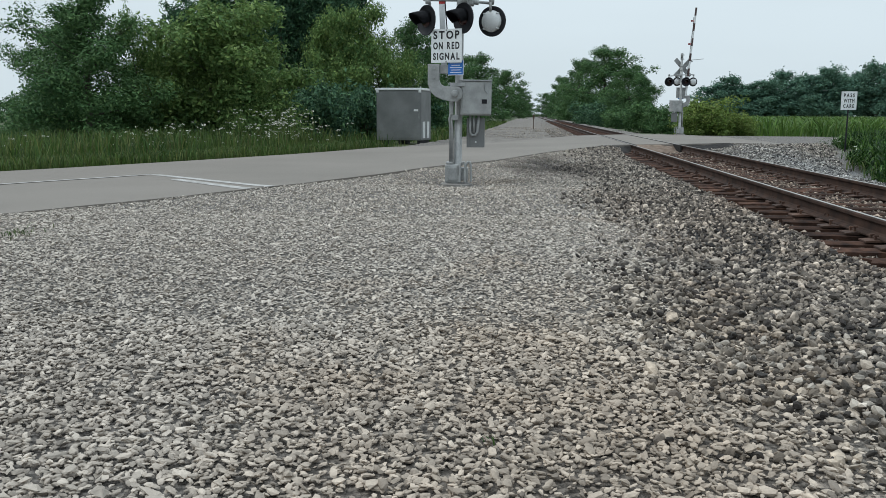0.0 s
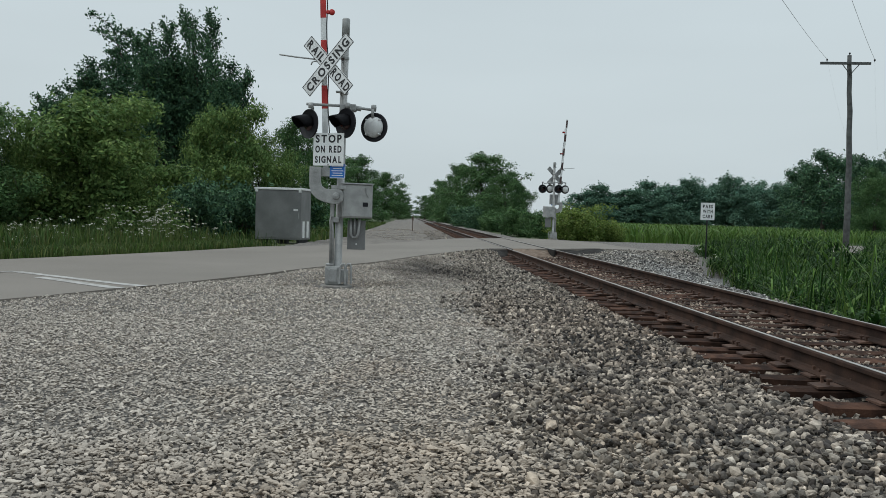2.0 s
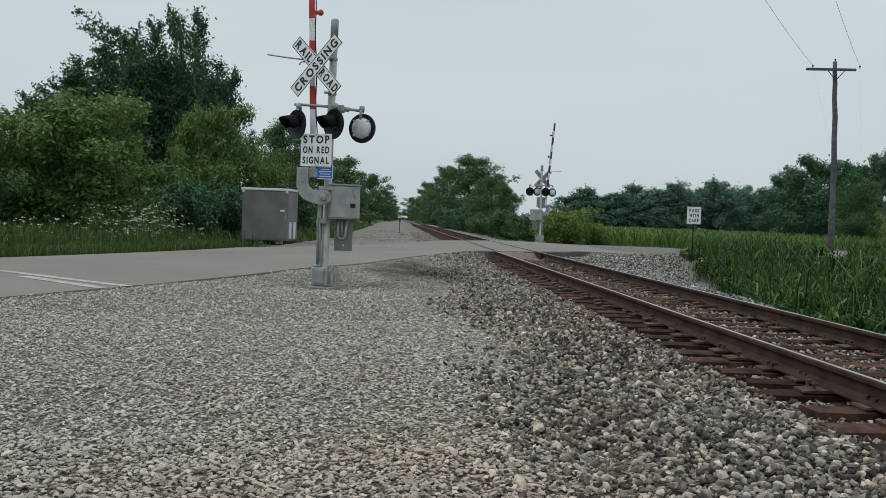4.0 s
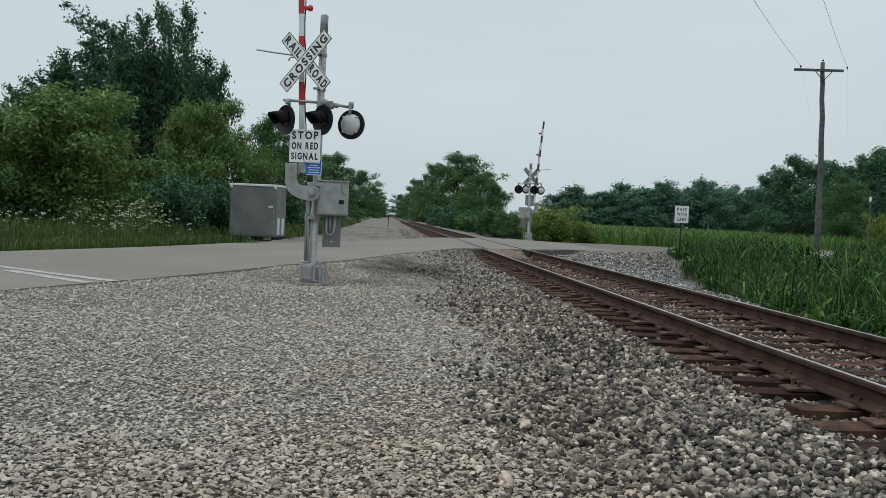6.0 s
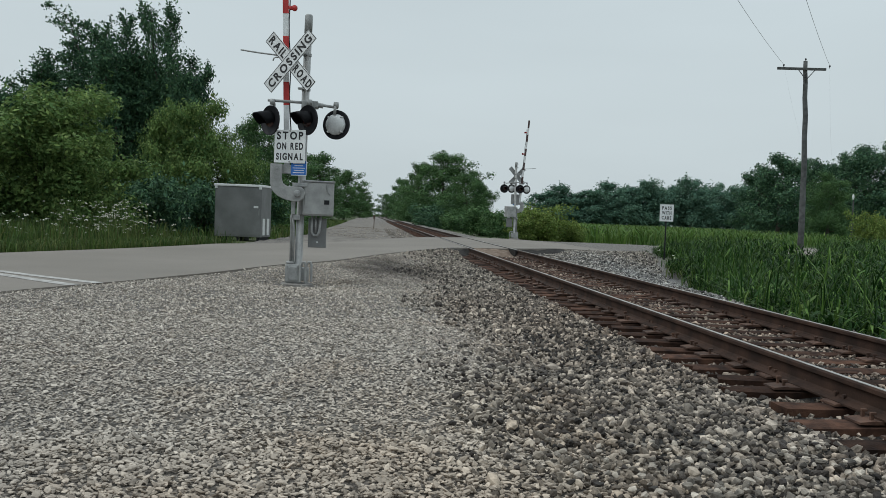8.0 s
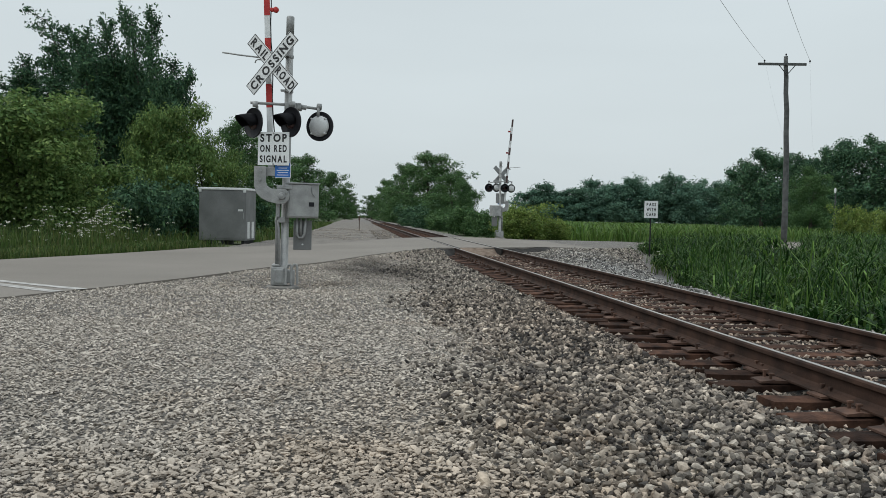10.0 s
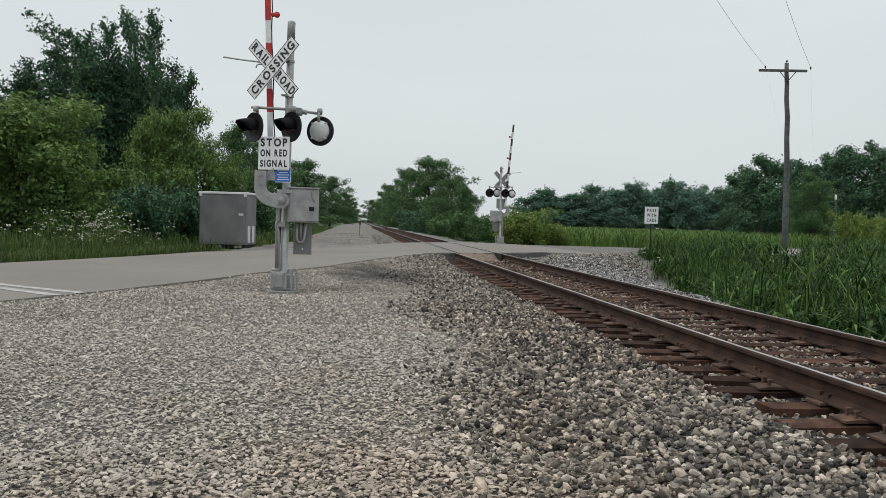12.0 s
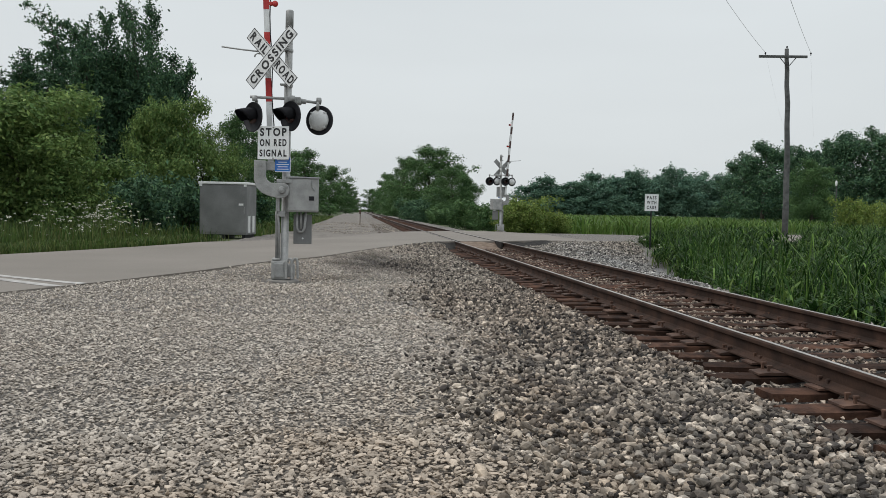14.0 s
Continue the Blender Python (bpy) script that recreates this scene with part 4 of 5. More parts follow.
crossing_signal(pose(-1.155, 14.6, -0.035), "grey aluminium crossing signal with raised gate arm beside the road",
                [(-0.52, -0.10, 2.63, -48, True), (0.085, -0.24, 2.645, -46, True), (0.54, -0.02, 2.615, 155, False)],
                {"crossbuck": (-30, -0.215, -0.26, 3.56), "stop": (-20, -0.19, -0.26, 2.245)}, -2.3, 7.0, 4.34, M_ARMRED, 0.88)
crossing_signal(pose(7.55, 46.0, 0.16, 0, 0, 176), "grey crossing signal with raised gate arm across the road",
                [(0.62, 0.12, 2.6, 190, True), (0.22, -0.1, 2.62, 20, False), (-0.2, 0.14, 2.6, 190, True), (-0.56, -0.1, 2.6, 20, False)],
                {"crossbuck": (20, -0.05, -0.2, 3.3), "stop": (0, -0.06, -0.22, 2.1)}, -4.2, 6.25, 3.98, M_ARMDULL, 0.82)

# ---- signal cabinet ----
cab = thing("signal_cabinet", pose(-5.0, 35.5, 0.0, 0, 0, -9), "grey sheet-metal signal cabinet on the far verge", "cabinet")
bm = bmesh.new()
box(bm, (-0.92, -0.7, 0.07), (0.92, 0.7, 2.03), 0.015)
part("body", bm, M_CAB, cab)
bm = bmesh.new()
box(bm, (-0.97, -0.75, 2.01), (0.97, 0.75, 2.10), 0.02)
part("roof", bm, M_CABLIGHT, cab, "pale overhanging metal roof")
for x in (-0.87, 0.87):
    bm = bmesh.new()
    box(bm, (x - 0.05, -0.77, 1.92), (x + 0.05, -0.70, 2.01), 0.01)
    part("corner_bracket", bm, M_CABLIGHT, cab, "pale corner bracket under the roof")
for x in (-0.8, 0.0, 0.8):
    bm = bmesh.new()
    box(bm, (x - 0.06, -0.65, -0.1), (x + 0.06, 0.65, 0.07))
    part("skid", bm, M_BLACK, cab)
bm = bmesh.new()
box(bm, (-0.89, -0.718, 0.14), (0.89, -0.701, 1.97), 0.006)
cdoor = part("door", bm, M_CAB, cab)
bm = bmesh.new()
box(bm, (0.62, -0.724, 1.2), (0.80, -0.719, 1.28))
part("plate", bm, M_CABLIGHT, cdoor, "small pale label plate")
bm = bmesh.new()
tube(bm, [(0.84, -0.72, 0.9), (0.84, -0.75, 0.95), (0.84, -0.75, 1.1), (0.84, -0.72, 1.15)], 0.012, 8)
part("handle", bm, M_GALV, cdoor)
for y0 in (-0.5, 0.1):
    bm = bmesh.new()
    box(bm, (0.921, y0, 0.15), (0.94, y0 + 0.3, 0.8), 0.004)
    part("vent", bm, M_CABLIGHT, cab, "pale side vent strip")

# ---- sign by the track ----
ps = thing("track_sign", pose(9.88, 29.0, -0.1, 0, 0, -12), "small white railway sign on a thin black post in the weeds", "sign")
bm = bmesh.new()
tube(bm, [(0, 0, -0.2), (0.01, 0, 1.9)], 0.024, 8)
part("post", bm, M_BLACK, ps)
bm = bmesh.new()
box(bm, (-0.215, -0.034, 1.40), (0.235, -0.026, 1.97), 0.002)
plate = part("plate", bm, M_WHITE, ps, "white plate with black words")
for i, word in enumerate(("PASS", "WITH", "CARE")):
    lettering("lettering", word, 0.115, 0.31, Matrix.Translation((0.01, -0.0355, 1.85 - i * 0.165)), plate)

# ---- utility pole with wires ----
up = thing("utility_pole", pose(26.2, 52, -0.15), "leaning grey wooden utility pole with one crossarm", "utility pole")
bm = bmesh.new()
tube(bm, [(0, 0, -0.5), (0.01, 0, 2.0), (-0.02, 0, 3.9), (-0.03, 0, 5.4), (-0.11, 0, 7.0), (-0.12, 0, 8.3), (-0.22, 0, 9.4), (-0.23, 0, 10.3), (-0.29, 0, 11.0), (-0.3, 0, 11.6)], [0.19, 0.18, 0.168, 0.164, 0.152, 0.15, 0.138, 0.135, 0.125, 0.12], 14)
part("pole", bm, M_POLE, up, "", True)
bm = bmesh.new()
box(bm, (-1.80, -0.22, 11.03), (1.24, -0.1, 11.18), 0.01, pose(0, 0, 0, 0, -1.6, 0))
armo = part("crossarm", bm, M_POLE, up)
for sx in (-1, 1):
    bm = bmesh.new()
    tube(bm, [(-0.29, -0.17, 10.45), (-0.29 + sx * 0.55, -0.17, 11.08)], 0.025, 6)
    part("brace", bm, M_POLE, up)
for x in (-1.72, -0.29, 1.16):
    bm = bmesh.new()
    z0 = 11.18 + 0.028 * x if x != -0.29 else 11.58
    lathe(bm, [(0.02, 0), (0.02, 0.08), (0.05, 0.09), (0.055, 0.14), (0.03, 0.19), (0, 0.2)], Matrix.Translation((x, -0.16 if x != -0.29 else 0, z0)), 10)
    part("insulator", bm, M_BLACK, up, "", True)
for x in (-1.72, 1.16):
    bm = bmesh.new()
    a = Vector((x, -0.16, 11.34 + 0.028 * x))
    b = a + Vector((-38.5, -65, 0.6))
    tube(bm, [a.lerp(b, k / 24) - Vector((0, 0, 4 * 1.3 * (k / 24) * (1 - k / 24))) for k in range(25)], 0.008, 5)
    part("wire", bm, M_WIRE, up)
    bm = bmesh.new()
    b = a + Vector((30, 55, -0.6))
    tube(bm, [a.lerp(b, k / 24) - Vector((0, 0, 4 * 1.1 * (k / 24) * (1 - k / 24))) for k in range(25)], 0.002, 5)
    part("wire", bm, M_WIRE, up)

# ---- small far things ----
mk = thing("marker_post", pose(0.3, 66, -0.05), "thin brown marker post beside the gravel lane", "post")
bm = bmesh.new()
tube(bm, [(0, 0, -0.1), (0, 0, 1.0)], 0.03, 8)
part("post", bm, M_BROWN, mk)
bm = bmesh.new()
box(bm, (-0.07, -0.06, 0.85), (0.07, -0.045, 1.15), 0.01)
part("plate", bm, M_BROWN, mk)
so = thing("road_sign", pose(45.4, 95, -0.3), "round pale road sign seen from behind across the field", "sign")
bm = bmesh.new()
tube(bm, [(0, 0, 0), (0, 0, 1.2)], 0.04, 8)
part("post", bm, M_GALV, so)
bm = bmesh.new()
lathe(bm, [(0, 0.01), (0.34, 0.01), (0.34, -0.01), (0, -0.01)], Matrix.Translation((0, -0.06, 0.85)) @ pose(0, 0, 0, 90, 0, 0), 8)
part("plate", bm, M_SIGNBACK, so)
yl = thing("yard_lamp", pose(45.0, 79.5, -0.3), "thin pole with a small white lamp before trees", "lamp")
bm = bmesh.new()
tube(bm, [(0, 0, 0), (0, 0, 4.9)], 0.06, 8)
part("pole", bm, M_POLE, yl)
bm = bmesh.new()
lathe(bm, [(0, 5.1), (0.08, 5.05), (0.11, 4.8), (0.07, 4.62), (0, 4.6)], Matrix.Translation((-0.1, -0.1, 0)), 12)
part("head", bm, M_WHITE, yl, "white lamp head")


# ---- trees ----
def leaf_mesh(name, centres, spread, count, size, material, parent, seed, squash=0.8):
    """Many small bent leaves in clumps round the given centres."""
    g = np.random.default_rng(seed)
    centres, spread = np.asarray(centres), np.asarray(spread)
    pick = g.choice(len(centres), count, p=spread ** 2 / (spread ** 2).sum())
    off = g.normal(0, 1, (count, 3))
    off /= np.linalg.norm(off, axis=1, keepdims=True) + 1e-9
    rad = g.uniform(0, 1, (count, 1)) ** 0.5 * g.uniform(0.8, 1.12, (count, 1))
    p = centres[pick] + off * rad * spread[pick][:, None] * np.array([1, 1, squash])
    nrm = off * 1.0 + g.normal(0, 0.45, (count, 3)) + np.array([0, 0, 0.5])
    nrm /= np.linalg.norm(nrm, axis=1, keepdims=True)
    t = np.cross(nrm, g.normal(0, 1, (count, 3)))
    t[:, 2] -= 0.25
    t /= np.linalg.norm(t, axis=1, keepdims=True)
    b = np.cross(nrm, t)
    s = size * g.uniform(0.6, 1.35, (count, 1))
    droop = nrm * s * 0.12
    v = np.stack([p - t * s, p - b * s * 0.45 + droop, p + t * s, p + b * s * 0.45 + droop], 1).reshape(-1, 3)
    f = np.arange(count * 4).reshape(-1, 4)
    return raw(name, v, f, material, parent)


def make_tree(seed, height, half, leaf, count, material, label, category="tree", clear=0.04, limbs=18, stems=1):
    """A tapered, forking trunk and a ragged crown of clumped leaves, about height tall and 2 * half wide."""
    r = random.Random(seed)
    tree = thing(category, pose(0, 0, 0), label, category)
    bm = bmesh.new()
    centres, spreads = [], []
    for s in range(stems):
        sx, sy = (r.uniform(-0.5, 0.5) * half * (stems > 1) for _ in range(2))
        top = height * r.uniform(0.8, 0.93) if s == 0 else height * r.uniform(0.55, 0.85)
        trunk = [Vector((sx * 0.3, sy * 0.3, -0.3))]
        for k in range(1, 7):
            t = k / 6
            trunk.append(Vector((sx * (0.3 + t) + half * 0.12 * r.uniform(-1, 1) * t, sy * (0.3 + t) + half * 0.12 * r.uniform(-1, 1) * t, top * t)))
        r0 = 0.022 * height / stems ** 0.5
        tube(bm, trunk, [r0 * (1.15 - k / 6.2) for k in range(7)], 8)
        centres.append(trunk[-1]), spreads.append(half * 0.26)
        for k in range(limbs):
            t = clear + (1 - clear) * (k + r.random()) / limbs
            i = min(5, int(t * 6))
            p = trunk[i].lerp(trunk[i + 1], t * 6 - i)
            a = k * 2.4 + r.uniform(-0.5, 0.5)
            prof = math.sin(math.pi * min(1, 0.18 + 0.78 * t)) ** 0.7
            reach = half * prof * r.uniform(0.62, 1.08)
            rise = reach * r.uniform(0.15, 0.75) * (0.35 + t)
            end = p + Vector((math.cos(a) * reach, math.sin(a) * reach, rise))
            mid = p.lerp(end, 0.5) + Vector((0, 0, -0.08 * reach))
            tube(bm, [p, mid, end], [r0 * 0.38 * (1.1 - 0.7 * t), r0 * 0.22 * (1.1 - 0.7 * t), r0 * 0.06], 5)
            for q in (0.38, 0.62, 0.82, 1.0):
                c = p.lerp(end, q) + Vector((r.uniform(-1, 1), r.uniform(-1, 1), r.uniform(-0.6, 0.8))) * half * 0.10
                centres.append(c), spreads.append(half * r.uniform(0.20, 0.34) * (1.15 - 0.35 * q))
            for _ in range(3):
                d = Vector((r.uniform(-1, 1), r.uniform(-1, 1), r.uniform(-0.2, 1.0))).normalized() * reach * r.uniform(0.25, 0.45)
                c = p.lerp(end, r.uniform(0.5, 0.95))
                tube(bm, [c, c + d], [r0 * 0.09, r0 * 0.03], 4)
                centres.append(c + d), spreads.append(half * r.uniform(0.12, 0.26))
                if r.random() < (0.7 if leaf < 0.08 else 0.12):
                    tipv = (Vector((r.uniform(-0.4, 0.4), r.uniform(-0.4, 0.4), 0.8)) + d.normalized() * 0.5) * half * r.uniform(0.12, 0.3)
                    for q in (0.5, 1.0):
                        centres.append(c + d + tipv * q), spreads.append(half * r.uniform(0.045, 0.08))
    # the dense heart of the crown round the upper trunk
    for k in range(14):
        t = 0.25 + 0.66 * k / 13
        c = trunk[min(5, int(t * 6))].lerp(trunk[min(6, int(t * 6) + 1)], t * 6 % 1)
        a = k * 2.4
        prof = math.sin(math.pi * min(1, 0.2 + 0.72 * t)) ** 0.7
        centres.append(c + Vector((math.cos(a), math.sin(a), 0)) * half * 0.34 * prof), spreads.append(half * 0.42 * prof)
    for k in range(16):
        a, q = k * 2.4 + r.uniform(-0.4, 0.4), half * r.uniform(0.55, 0.92)
        centres.append(Vector((math.cos(a) * q, math.sin(a) * q, height * r.uniform(0.06, 0.42)))), spreads.append(half * r.uniform(0.24, 0.36))
    part("trunk", bm, M_BARK, tree, "", True)
    crown = leaf_mesh("crown", [tuple(c) for c in centres], spreads, count, leaf, material, tree, seed)
    co = np.empty(len(crown.data.vertices) * 3, np.float32)
    crown.data.vertices.foreach_get("co", co)
    co = co.reshape(-1, 3)
    tree["reach"] = (float(np.percentile(co[:, 2], 99.3)), float(np.percentile(np.abs(co[:, :2]), 97)))
    return tree


def spray_tree(seed, height, half, leaf, count, material, label):
    """A tall tree of steep limbs whose outer twigs stand free as feathery leaf sprays."""
    r, g = random.Random(seed), np.random.default_rng(seed)
    tree = thing("tree", pose(0, 0, 0), label, "tree")
    bm = bmesh.new()
    r0 = 0.022 * height
    trunk = [Vector((half * 0.06 * r.uniform(-1, 1) * k, half * 0.06 * r.uniform(-1, 1) * k, height * (-0.03 + 0.16 * k))) for k in range(6)]
    tube(bm, trunk, [r0 * (1.15 - 0.17 * k) for k in range(6)], 8)
    twigs, heart, girth = [], [], []
    for k in range(17):
        a = k * 2.4 + r.uniform(-0.3, 0.3)
        start = trunk[0].lerp(trunk[-1], 0.10 + 0.75 * k / 17)
        out_r = half * r.uniform(0.35, 0.92) * (1.0 if k < 13 else 0.6)
        end_z = height * (r.uniform(0.52, 0.80) if k % 3 else r.uniform(0.86, 0.98))
        if k < 5:
            end_z *= 0.72
        end = Vector((math.cos(a) * out_r, math.sin(a) * out_r, end_z))
        mid = start.lerp(end, 0.5) + Vector((math.cos(a), math.sin(a), 0)) * out_r * 0.22
        limb = [start.lerp(mid, t * 2) if t < 0.5 else mid.lerp(end, t * 2 - 1) for t in np.linspace(0, 1, 9)]
        tube(bm, limb, [r0 * 0.42 * (1.02 - 0.11 * i) for i in range(9)], 5)
        for j in range(15):
            t = 0.22 + 0.78 * (j + r.random()) / 15
            i = min(7, int(t * 8))
            p = limb[i].lerp(limb[i + 1], t * 8 - i)
            heart.append(p), girth.append(half * (0.42 - 0.26 * t))
            b = r.uniform(0, 6.283)
            away = Vector((p.x, p.y, 0)).normalized() * 0.55 if p.xy.length > 0.1 else Vector()
            d = (Vector((math.cos(b), math.sin(b), r.uniform(0.1, 1.1))) + away).normalized()
            reach = half * r.uniform(0.26, 0.50) * (1.15 - 0.45 * t)
            q = p + d * reach
            tube(bm, [p, q], [r0 * 0.10, r0 * 0.03], 4)
            twigs.append((p, q))
            for _ in range(7):
                c = p.lerp(q, r.uniform(0.35, 1.0))
                e = (d * 0.8 + Vector((r.uniform(-1, 1), r.uniform(-1, 1), r.uniform(-0.2, 0.9)))).normalized()
                twigs.append((c, c + e * half * r.uniform(0.07, 0.17)))
    part("trunk", bm, M_BARK, tree, "", True)
    tw = np.array([[tuple(p), tuple(q)] for p, q in twigs])
    long = np.linalg.norm(tw[:, 1] - tw[:, 0], axis=1)
    n1 = int(count * 0.5)
    pick = g.choice(len(tw), n1, p=long / long.sum())
    spots = tw[pick, 0] + (tw[pick, 1] - tw[pick, 0]) * g.uniform(0.1, 1.08, (n1, 1)) + g.normal(0, 0.026 * half, (n1, 3))
    hp, hg = np.array([tuple(h) for h in heart]), np.array(girth)
    pick = g.choice(len(hp), count - n1)
    spots = np.concatenate([spots, hp[pick] + g.normal(0, 0.5, (count - n1, 3)) * hg[pick][:, None]])
    crown = leaf_mesh("crown", spots, np.full(len(spots), 0.02 * half), count, leaf, material, tree, seed)
    co = np.empty(len(crown.data.vertices) * 3, np.float32)
    crown.data.vertices.foreach_get("co", co)
    co = co.reshape(-1, 3)
    tree["reach"] = (float(np.percentile(co[:, 2], 99.3)), float(np.percentile(np.abs(co[:, :2]), 97)))
    return tree


KINDS = {
    "leaf": [make_tree(11, 8, 3.2, 0.088, 31000, M_LEAF, "leafy green deciduous tree in a hedgerow"), make_tree(12, 8, 3.0, 0.088, 31000, M_LEAF, "leafy green deciduous tree in a hedgerow", limbs=21)],
    "light": [make_tree(21, 5, 2.4, 0.072, 36000, M_LEAFLIGHT, "low spreading tree with yellow-green compound leaves", stems=3, limbs=10), make_tree(22, 5, 2.2, 0.072, 36000, M_LEAFLIGHT, "low spreading tree with yellow-green compound leaves", stems=3, limbs=10)],
    "dark": [spray_tree(k, 10.5, 3.0, 0.088, 48000, M_LEAFDARK, "tall dark green tree with feathery upright branches") for k in (31, 32, 33)],
    "bush": [make_tree(41, 2.0, 1.4, 0.085, 6000, M_LEAF, "dense green shrub at the edge of the trees", "bush", 0.02, 8, stems=4), make_tree(42, 2.0, 1.4, 0.085, 6000, M_LEAF, "dense green shrub at the edge of the trees", "bush", 0.02, 8, stems=4)],
    "lightbush": [make_tree(43, 2.0, 1.4, 0.085, 6000, M_LEAFBRIGHT, "bright yellow-green shrub beside the road", "bush", 0.02, 8, stems=4)],
    # tree shade is put into these shrubs as a darker leaf colour
    "shadebush": [make_tree(44, 2.0, 1.4, 0.085, 6000, M_LEAFDARK, "dense shrub below the trees, their shade put into its dark leaves", "bush", 0.02, 8, stems=4)],
    "mid": [make_tree(61, 10, 3.6, 0.125, 21000, M_LEAF, "broad green tree beyond the field", limbs=18), make_tree(62, 10, 3.6, 0.125, 21000, M_LEAF, "broad green tree beyond the field", limbs=18)],
    "middark": [make_tree(63, 10, 3.6, 0.14, 17000, M_LEAFDARK, "broad dark green tree beyond the field", limbs=18), make_tree(64, 10, 3.6, 0.14, 17000, M_LEAFDARK, "broad dark green tree beyond the field", limbs=18)],
    "far": [make_tree(51, 10, 4.0, 0.20, 8500, M_LEAFHAZE, "distant broad green tree beyond the field, haze put into its leaf colour", limbs=16), make_tree(52, 10, 3.8, 0.20, 8500, M_LEAFHAZE, "distant broad green tree beyond the field, haze put into its leaf colour", limbs=18)],
}
TREES = [
    ('leaf', -13.8, 27, 4.7, 2.0), ('leaf', -16.5, 30, 4.2, 1.5), ('light', -13.0, 30, 4.3, 1.2), ('light', -11.0, 31, 5.0, 2.6),
    ('light', -9.7, 30, 3.8, 1.3), ('dark', -17.2, 47, 9.0, 2.1), ('dark', -13.0, 45, 10.5, 2.3), ('dark', -10.1, 45, 10.7, 1.8),
    ('dark', -11.6, 47.0, 8.6, 2.2), ('light', -8.1, 42, 6.0, 1.8), ('light', -6.7, 43, 5.1, 1.6), ('leaf', -6.9, 52, 6.4, 1.9),
    ('leaf', -7.4, 78, 7.0, 3.0), ('leaf', -6.4, 110, 8.6, 3.7), ('leaf', -5.0, 170, 9.6, 4.1), ('leaf', -3.1, 260, 9.2, 4.3),
    ('leaf', 6.1, 330, 9.1, 4.2), ('leaf', 8.0, 240, 11.3, 3.7), ('leaf', 9.3, 170, 11.7, 4.1), ('leaf', 9.6, 116, 9.9, 4.7),
    ('leaf', 9.8, 90, 6.2, 2.4), ('leaf', 8.8, 70, 4.3, 1.3), ('leaf', 8.7, 200, 8.2, 4.3), ('leaf', -0.8, 350, 7.0, 3.1),
]
BUSHES = [
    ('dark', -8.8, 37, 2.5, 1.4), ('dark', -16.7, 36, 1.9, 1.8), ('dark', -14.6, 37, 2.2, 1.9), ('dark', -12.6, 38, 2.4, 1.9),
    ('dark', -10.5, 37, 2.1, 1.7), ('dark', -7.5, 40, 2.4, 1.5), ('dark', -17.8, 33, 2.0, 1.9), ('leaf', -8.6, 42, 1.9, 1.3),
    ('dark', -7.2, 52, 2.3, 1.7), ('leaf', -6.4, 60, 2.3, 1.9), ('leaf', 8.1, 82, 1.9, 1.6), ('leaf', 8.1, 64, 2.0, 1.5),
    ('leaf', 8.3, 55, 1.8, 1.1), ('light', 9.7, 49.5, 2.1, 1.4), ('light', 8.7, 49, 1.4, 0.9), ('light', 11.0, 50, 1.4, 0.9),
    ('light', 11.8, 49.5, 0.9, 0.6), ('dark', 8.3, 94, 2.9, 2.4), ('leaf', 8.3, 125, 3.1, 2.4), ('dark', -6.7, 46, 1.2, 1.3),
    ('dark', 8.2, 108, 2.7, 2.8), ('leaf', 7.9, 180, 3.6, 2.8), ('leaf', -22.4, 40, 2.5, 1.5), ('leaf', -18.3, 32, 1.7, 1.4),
]
FAR_LINE = [
    (38.8, 192, 8.1, 4.2), (42.6, 194, 9.8, 4.2), (46.5, 191, 8.3, 4.1), (52.2, 195, 11.1, 4.2),
    (56.3, 190, 9.2, 4.1), (60.6, 190, 11.6, 4.1), (69.3, 201, 11.0, 4.4), (71.3, 192, 12.7, 4.2),
    (79.8, 200, 12.0, 4.3), (82.4, 194, 11.5, 4.2), (86.9, 194, 12.7, 4.2), (48.6, 191, 8.8, 4.1),
    (56.9, 200, 10.1, 4.3), (58.5, 190, 10.0, 4.1), (64.5, 194, 10.3, 4.2), (72.6, 202, 11.1, 4.4),
    (74.6, 193, 10.8, 4.2), (83.2, 201, 10.5, 4.4), (41.3, 195, 7.8, 4.2), (94.9, 203, 12.0, 4.4),
]
FAR_GROUP = [
    ('far', 47.4, 105, 8.3, 3.0), ('far', 46.5, 98, 9.8, 3.4), ('far', 56.7, 108, 10.1, 3.3), ('light2', 46.1, 86, 7.1, 2.2),
    ('far', 54.8, 95, 10.8, 3.6), ('far', 56.6, 92, 11.0, 3.3), ('far', 58.9, 90, 11.0, 3.7), ('light2', 36.5, 62, 2.8, 1.3),
    ('far', 55.6, 100, 10.2, 2.6), ('light2', 41.8, 66, 2.7, 1.4), ('far', 60.8, 88, 10.2, 3.6), ('far', 56.1, 112, 10.5, 3.3),
]
used = {}
rp = random.Random(9)


def plant(kind, x, y, h, half, group):
    """Stands one more tree of a kind at a plan point, at its own height, width and turn."""
    models = KINDS[kind]
    k = used.get(kind, 0)
    used[kind] = k + 1
    src = models[k % len(models)]
    h0, w0 = src["reach"]
    m = pose(x, y, -0.12, 0, 0, rp.uniform(0, 360)) @ Matrix.Diagonal((half / w0, half / w0, h / h0, 1))
    if k < len(models):
        src.matrix_basis = m
        tagged(src, group=group)
    else:
        copy = copy_thing(src, Matrix())
        copy.matrix_basis = m
        tagged(copy, group=group)


